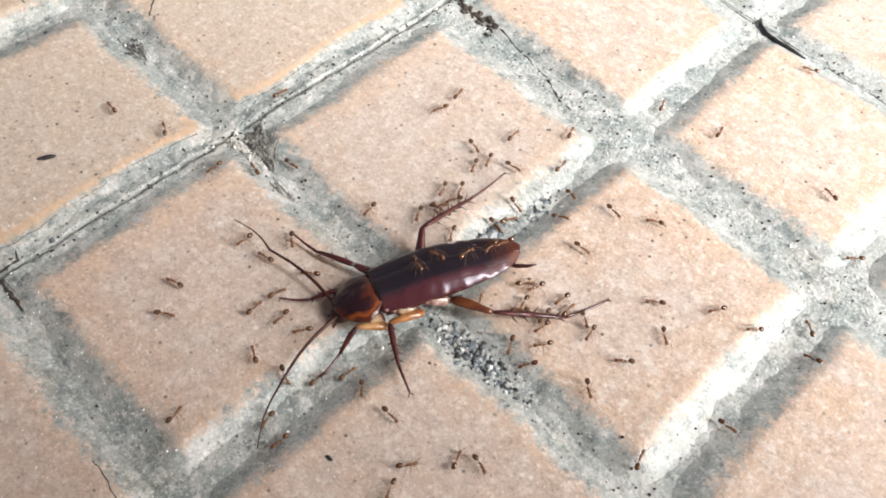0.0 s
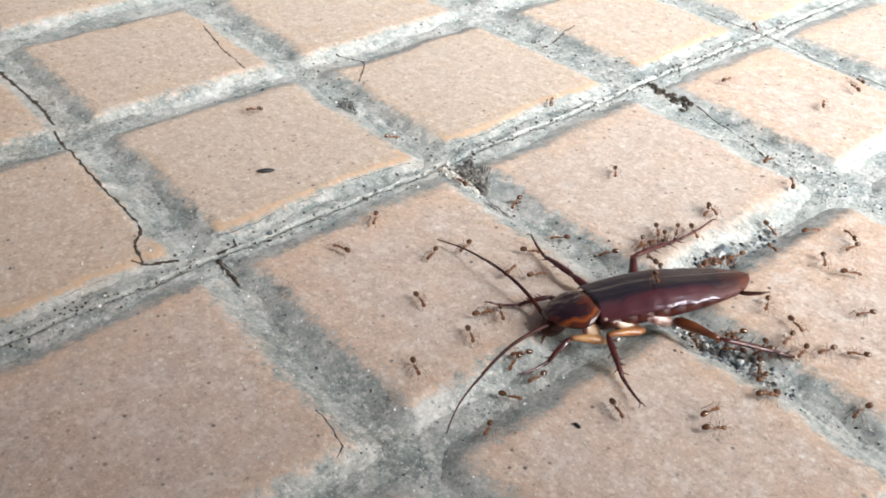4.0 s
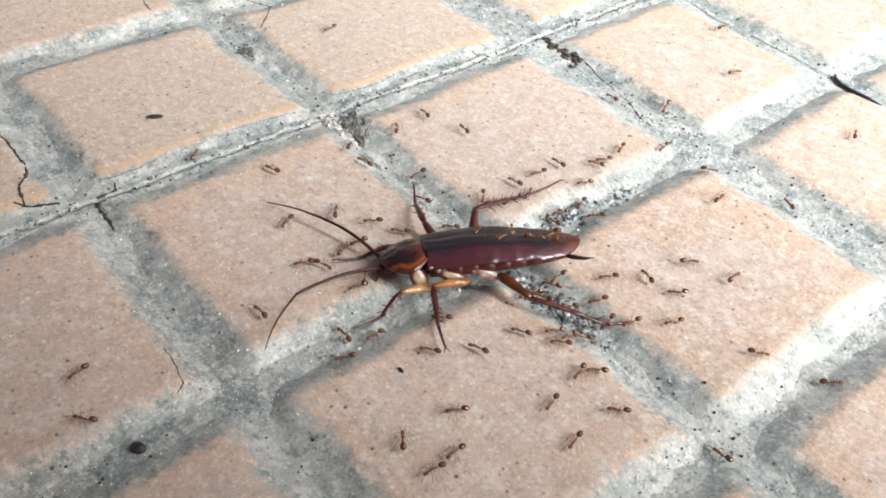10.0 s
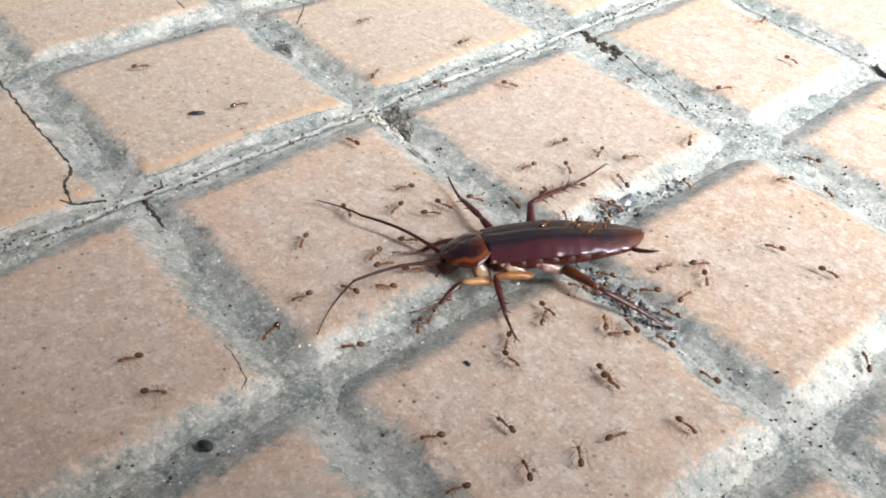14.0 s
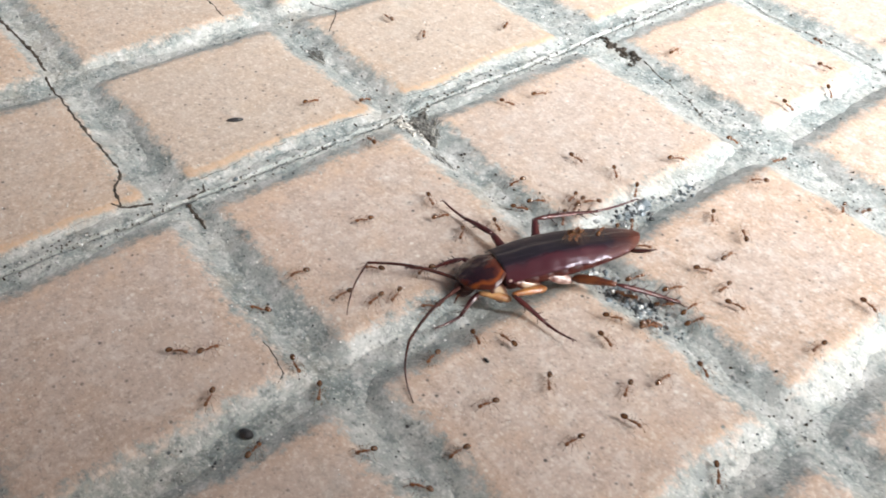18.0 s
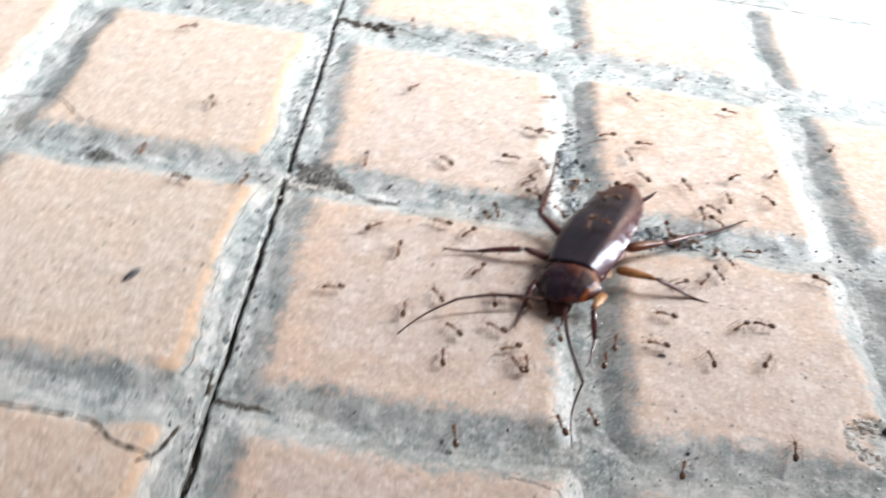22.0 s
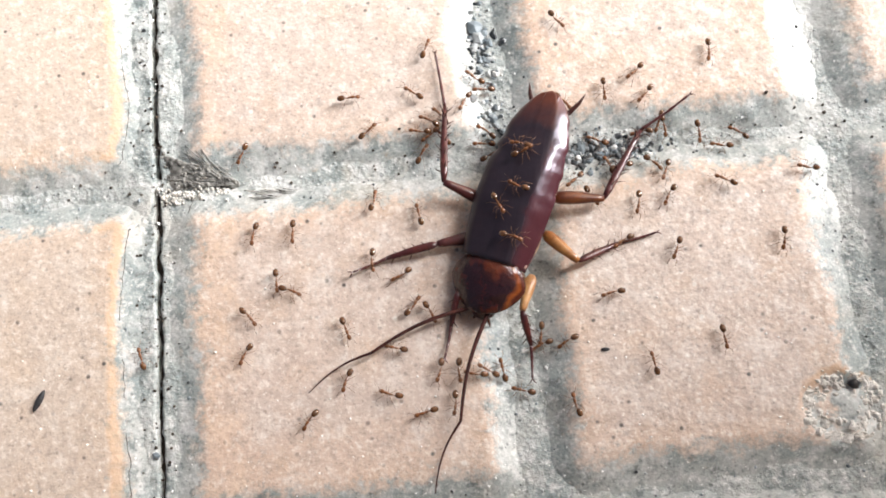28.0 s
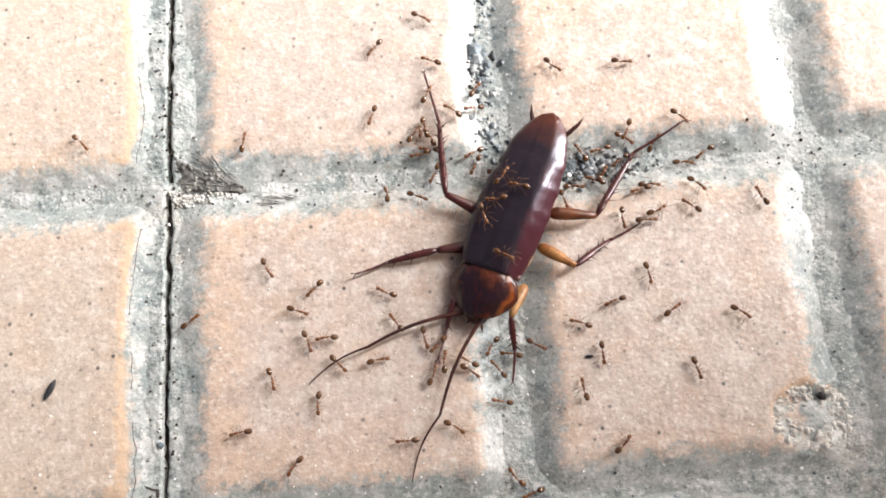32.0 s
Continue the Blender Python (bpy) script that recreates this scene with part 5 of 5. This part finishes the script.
    walk(next(swarm), trail([(0, 56.3, -34.7), (6, 58.5, -43.5), (9, 58.9, -33.6), (13, 53.0, -38.1), (19, 56.4, -57.8), (23, 65.3, -47.2), (26, 60.6, -42.2), (31, 62.3, -36.2), (32, 62.1, -35.9)], 42))
    walk(next(swarm), trail([(0, 64.9, -19.6), (6, 73.1, -8.4), (9, 80.9, -12.7), (13, 86.6, -25.4), (19, 86.0, -22.1), (23, 78.7, -21.2), (26, 79.5, -12.7), (31, 75.9, -25.9), (32, 76.7, -24.9)], 43))
    walk(next(swarm), trail([(0, 72.9, -23.5), (6, 76.9, -16.1), (9, 72.7, -17.1), (13, 64.9, -26.3), (19, 73.5, -27.2), (23, 62.4, -22.6), (26, 64.3, -24.8), (31, 52.9, -29.7), (32, 52.2, -29.6)], 44))
    walk(next(swarm), trail([(0, 80.4, -15.1), (6, 102.5, -8.7), (9, 109.3, -4.9), (13, 88.4, -4.0), (19, 86.2, -4.5), (23, 81.6, -1.7), (26, 87.2, -4.2), (31, 82.5, -4.5), (32, 83.3, -5.4)], 45))
    walk(next(swarm), trail([(0, 77.5, -17.3), (6, 81.4, -2.3), (9, 87.0, -13.7), (13, 86.6, -31.5), (19, 83.3, -32.4), (23, 80.8, -30.1), (26, 79.5, -29.5), (31, 78.9, -33.2), (32, 79.1, -33.9)], 46))
    walk(next(swarm), trail([(0, 73.7, -27.8), (6, 85.2, -38.4), (9, 80.4, -29.5), (13, 87.0, -38.0), (19, 74.4, -49.9), (23, 69.7, -26.2), (26, 68.7, -23.4), (31, 62.2, -26.8), (32, 62.7, -25.9)], 47))
    walk(next(swarm), trail([(0, 64.9, 15.4), (6, 66.9, 8.1), (9, 74.0, -3.2), (13, 63.5, -18.6), (19, 75.5, -13.8), (23, 72.3, -14.4), (26, 75.5, -3.8), (31, 73.7, -18.1), (32, 73.8, -19.1)], 48))
    walk(next(swarm), trail([(0, 69.5, 16.9), (6, 73.7, 10.9), (9, 69.1, 11.3), (13, 67.3, 7.2), (19, 71.8, 13.8), (23, 73.7, 13.4), (26, 78.8, 5.9), (31, 75.1, -5.5), (32, 74.2, -5.7)], 49))
    walk(next(swarm), trail([(0, 81.0, 28.6), (6, 74.9, 17.8), (9, 74.3, 14.6), (13, 70.6, 12.1), (19, 71.1, 20.1), (23, 62.3, 24.5), (26, 62.3, 19.4), (31, 61.8, 16.7), (32, 62.5, 16.2)], 50))
    walk(next(swarm), trail([(0, 89.6, 35.3), (6, 85.2, 21.6), (9, 83.2, 13.1), (13, 73.4, 3.7), (19, 81.6, 11.0), (23, 85.5, 19.9), (26, 79.4, 11.4), (31, 72.4, 3.6), (32, 72.7, 3.4)], 51))
    walk(next(swarm), trail([(0, 77.2, 15.4), (6, 75.6, 5.4), (9, 76.1, -2.3), (13, 70.4, -9.8), (19, 75.0, -3.1), (23, 76.9, -12.7), (26, 86.6, -10.5), (31, 82.2, -9.3), (32, 81.7, -8.9)], 52))
    walk(next(swarm), trail([(0, 86.2, 24.2), (6, 98.6, 7.2), (9, 91.6, 12.3), (13, 102.8, 18.3), (19, 94.3, 10.7), (23, 89.3, 13.7), (26, 90.8, -2.4), (31, 85.9, 0.8), (32, 85.5, 0.5)], 53))
    walk(next(swarm), trail([(0, 96.2, 37.0), (6, 83.7, 31.3), (9, 79.7, 18.2), (13, 72.6, 11.1), (19, 76.1, 12.0), (23, 81.0, 12.6), (26, 82.0, 3.7), (31, 81.3, -1.1), (32, 81.8, -1.1)], 54))
    walk(next(swarm), trail([(0, 84.6, 15.4), (6, 77.9, 10.1), (9, 79.5, 7.8), (13, 79.9, -5.9), (19, 79.0, 4.9), (23, 77.7, 7.6), (26, 78.6, -0.4), (31, 73.9, -10.7), (32, 74.5, -10.7)], 55))
    walk(next(swarm), trail([(0, 83.6, 7.0), (6, 85.5, 0.7), (9, 84.4, -3.7), (13, 78.4, -18.1), (19, 81.5, -18.3), (23, 75.9, -23.9), (26, 73.0, -15.4), (31, 68.9, -22.8), (32, 68.2, -22.9)], 56))
    walk(next(swarm), trail([(0, 70.9, 10.2), (6, 72.6, 3.3), (9, 79.5, -7.7), (13, 74.6, -16.6), (19, 83.3, -9.6), (23, 98.3, -10.4), (26, 91.7, -12.8), (31, 86.2, -26.0), (32, 86.9, -25.9)], 57))
    walk(next(swarm), trail([(0, 69.1, 4.3), (6, 74.2, -3.4), (9, 73.0, -9.7), (13, 63.6, -22.9), (19, 61.8, -26.0), (23, 38.5, -19.3), (26, 39.6, -10.2), (31, 38.6, -3.1), (32, 39.5, -4.1)], 58))
    walk(next(swarm), trail([(0, 102.8, 45.5), (6, 82.1, 40.9), (9, 67.5, 38.2), (13, 71.5, 51.8), (19, 75.9, 48.5), (23, 80.8, 61.2), (26, 84.2, 69.8), (31, 88.0, 79.6), (32, 87.6, 80.1)], 59))
    walk(next(swarm), trail([(0, 106.8, 40.0), (6, 93.1, 39.3), (9, 80.5, 24.0), (13, 83.9, 30.2), (19, 96.3, 29.0), (23, 91.1, 20.8), (26, 85.0, 16.9), (31, 81.5, 6.0), (32, 81.9, 6.1)], 60))
    walk(next(swarm), trail([(0, 100.5, 65.0), (6, 84.0, 46.6), (9, 76.6, 54.4), (13, 66.6, 60.8), (19, 57.3, 52.1), (23, 58.2, 69.4), (26, 59.2, 87.5), (31, 60.2, 105.7), (32, 60.6, 106.5)], 61))
    walk(next(swarm), trail([(0, 103.6, 19.4), (6, 111.1, 8.6), (9, 101.4, 22.0), (13, 112.5, 29.0), (19, 102.5, 32.8), (23, 108.9, 38.2), (26, 118.6, 46.4), (31, 126.3, 52.8), (32, 126.7, 52.9)], 62))
    walk(next(swarm), trail([(0, 96.9, 4.2), (6, 99.4, 0.8), (9, 92.0, -8.5), (13, 88.2, -14.8), (19, 100.1, -18.5), (23, 116.2, -22.2), (26, 95.6, -7.8), (31, 92.5, -8.4), (32, 92.6, -8.1)], 63))
    walk(next(swarm), trail([(0, 89.4, 73.3), (6, 69.2, 79.3), (9, 70.3, 84.1), (13, 63.6, 89.5), (19, 60.9, 91.2), (23, 61.8, 103.7), (26, 62.7, 117.4), (31, 64.1, 136.9), (32, 63.7, 137.2)], 64))
    walk(next(swarm), trail([(0, 42.1, -43.9), (6, 42.7, -42.5), (9, 42.4, -42.0), (13, 39.7, -46.3), (19, 49.2, -55.6), (23, 42.2, -29.1), (26, 41.4, -28.8), (31, 40.0, -32.8), (32, 40.2, -32.2)], 65))
    walk(next(swarm), trail([(0, -4.2, 128.1), (6, 6.8, 102.4), (9, 1.4, 115.0), (13, -4.5, 128.9), (19, 42.1, 97.8), (23, 41.1, 106.8), (26, 40.0, 116.5), (31, 38.3, 131.9), (32, 38.2, 131.0)], 66))
    walk(next(swarm), trail([(0, 36.3, -98.6), (6, 42.7, -65.9), (9, 36.7, -67.9), (13, 34.0, -68.9), (19, 36.9, -62.9), (23, 32.2, -45.7), (26, 39.8, -38.5), (31, 35.7, -42.2), (32, 35.8, -41.5)], 67))
    walk(next(swarm), trail([(0, 96.5, -93.6), (6, 72.9, -46.1), (9, 82.1, -37.9), (13, 79.9, -44.4), (19, 73.8, -55.1), (23, 80.0, -69.8), (26, 86.3, -84.9), (31, 66.8, -44.5), (32, 67.1, -44.2)], 68))
    walk(next(swarm), trail([(0, 42.8, -118.5), (6, 47.4, -73.4), (9, 45.8, -71.4), (13, 41.2, -70.6), (19, 45.8, -70.4), (23, 44.3, -39.5), (26, 46.4, -32.6), (31, 45.8, -31.5), (32, 45.6, -31.8)], 69))
    walk(next(swarm), trail([(0, 63.5, -94.0), (6, 60.4, -65.9), (9, 74.5, -39.2), (13, 73.1, -40.8), (19, 66.0, -59.6), (23, 80.8, -37.1), (26, 69.2, -41.1), (31, 65.1, -29.9), (32, 65.5, -30.7)], 70))
    walk(next(swarm), trail([(0, 102.2, 88.5), (6, 102.2, 88.5), (9, 102.2, 88.5), (13, 102.2, 88.5), (19, 79.5, 43.0), (23, 88.5, 43.9), (26, 94.9, 53.5), (31, 73.1, 15.2), (32, 73.8, 16.0)], 71))
    walk(next(swarm), trail([(0, 32.9, -118.3), (6, 32.9, -118.3), (9, 32.9, -118.3), (13, 32.9, -118.3), (19, 43.9, -60.9), (23, 37.4, -31.3), (26, 42.9, -33.2), (31, 41.9, -39.2), (32, 42.8, -39.9)], 72))
    walk(next(swarm), trail([(0, 53.3, -97.1), (6, 53.3, -97.1), (9, 53.3, -97.1), (13, 53.3, -97.1), (19, 53.6, -62.2), (23, 50.1, -38.8), (26, 49.9, -34.8), (31, 50.6, -32.4), (32, 49.8, -31.6)], 73))
    walk(next(swarm), trail([(0, 81.7, -108.4), (6, 81.7, -108.4), (9, 81.7, -108.4), (13, 81.7, -108.4), (19, 69.0, -62.4), (23, 74.1, -80.9), (26, 79.0, -98.7), (31, 53.6, -49.5), (32, 53.4, -50.0)], 74))
    walk(next(swarm), trail([(0, 50.5, -130.0), (6, 50.5, -130.0), (9, 50.5, -130.0), (13, 50.5, -130.0), (19, 51.8, -90.0), (23, 51.5, -100.5), (26, 51.2, -111.8), (31, 51.4, -48.1), (32, 51.2, -47.8)], 75))
    walk(next(swarm), trail([(0, 79.1, 117.5), (6, 79.1, 117.5), (9, 79.1, 117.5), (13, 79.1, 117.5), (19, 72.2, 82.9), (23, 75.3, 98.2), (26, 78.1, 112.6), (31, 81.1, 127.6), (32, 80.5, 127.6)], 76))
    # ants on the wings: t, place along and across, heading
    walk(next(swarm), on_back([(0, 0.30, 0.2, 100), (6, 0.42, 0.35, 60), (13, 0.55, 0.2, 20), (19, 0.5, 0.3, 70), (22, 0.86, 0.25, 95), (25, 0.66, 0.3, 75), (28, 0.60, -0.3, 140), (32, 0.52, -0.6, 170)]))
    walk(next(swarm), on_back([(0, 0.62, 0.3, 200), (8, 0.75, 0.2, 150), (14, 0.6, 0.35, 190), (20, 0.72, 0.2, 240), (26, 0.45, 0.1, 250), (29, 0.4, -0.2, 265), (32, 0.38, -0.5, 290)]))
    walk(next(swarm), on_back([(0, 0.80, -0.2, 30), (9, 0.86, -0.3, 80), (15, 0.7, -0.2, 60), (22, 0.35, -0.3, 10), (27, 0.30, -0.4, 50), (32, 0.28, -0.65, 40)]))
    walk(next(swarm), on_back([(0, 0.45, -0.3, 300), (10, 0.35, -0.25, 250), (20, 0.60, -0.45, 220), (25, 0.7, -0.6, 260), (32, 0.5, -0.15, 280)]))
    walk(next(swarm), on_back([(0, 0.9, 0.3, 0), (10, 0.82, 0.4, 30), (20, 0.46, 0.3, 60), (26, 0.2, 0.4, 85), (32, 0.10, 0.55, 80)]))
    # ants that stay by the hind legs
    rng = random.Random(77)
    for legs in ([(0, 44.5, 15.0), (2.5, 44.5, 15.0), (3.5, 46.0, 9.0), (16.8, 45.0, 8.5), (18, 47.5, 5.0), (22.5, 46.5, 4.5), (32, 44.5, 5.0)],
                 [(0, 68.0, 9.0), (2.5, 68.0, 9.0), (3.5, 69.5, -0.5), (16.8, 67.0, -4.5), (18, 68.5, -2.0), (22.5, 72.0, -3.0), (32, 70.5, -4.0)]):
        for _ in range(9):
            ox, oy = rng.choice((-1, 1)) * rng.uniform(2.0, 7.5), rng.uniform(-8, 8)
            rows = [(t, x + ox + rng.uniform(-1.2, 1.2), y + oy + rng.uniform(-1.2, 1.2)) for t, x, y in legs]
            walk(next(swarm), trail(rows, rng.randint(0, 999)))
    # ants that keep near the head
    for ahead, aside in ((21.5, 3.0), (20.0, -7.5), (26.0, -2.0), (17.5, 10.5)):
        rows = []
        for t in (0, 2, 3.5, 6, 9, 12, 14.5, 16.9, 17.6, 20, 22, 25, 28, 30, 32):
            p = body_at(t) @ Vector((ahead + rng.uniform(-2, 2), aside + rng.uniform(-2, 2), 0))
            rows.append((t, p.x, p.y))
        walk(next(swarm), trail(rows, rng.randint(0, 999)))


motions()
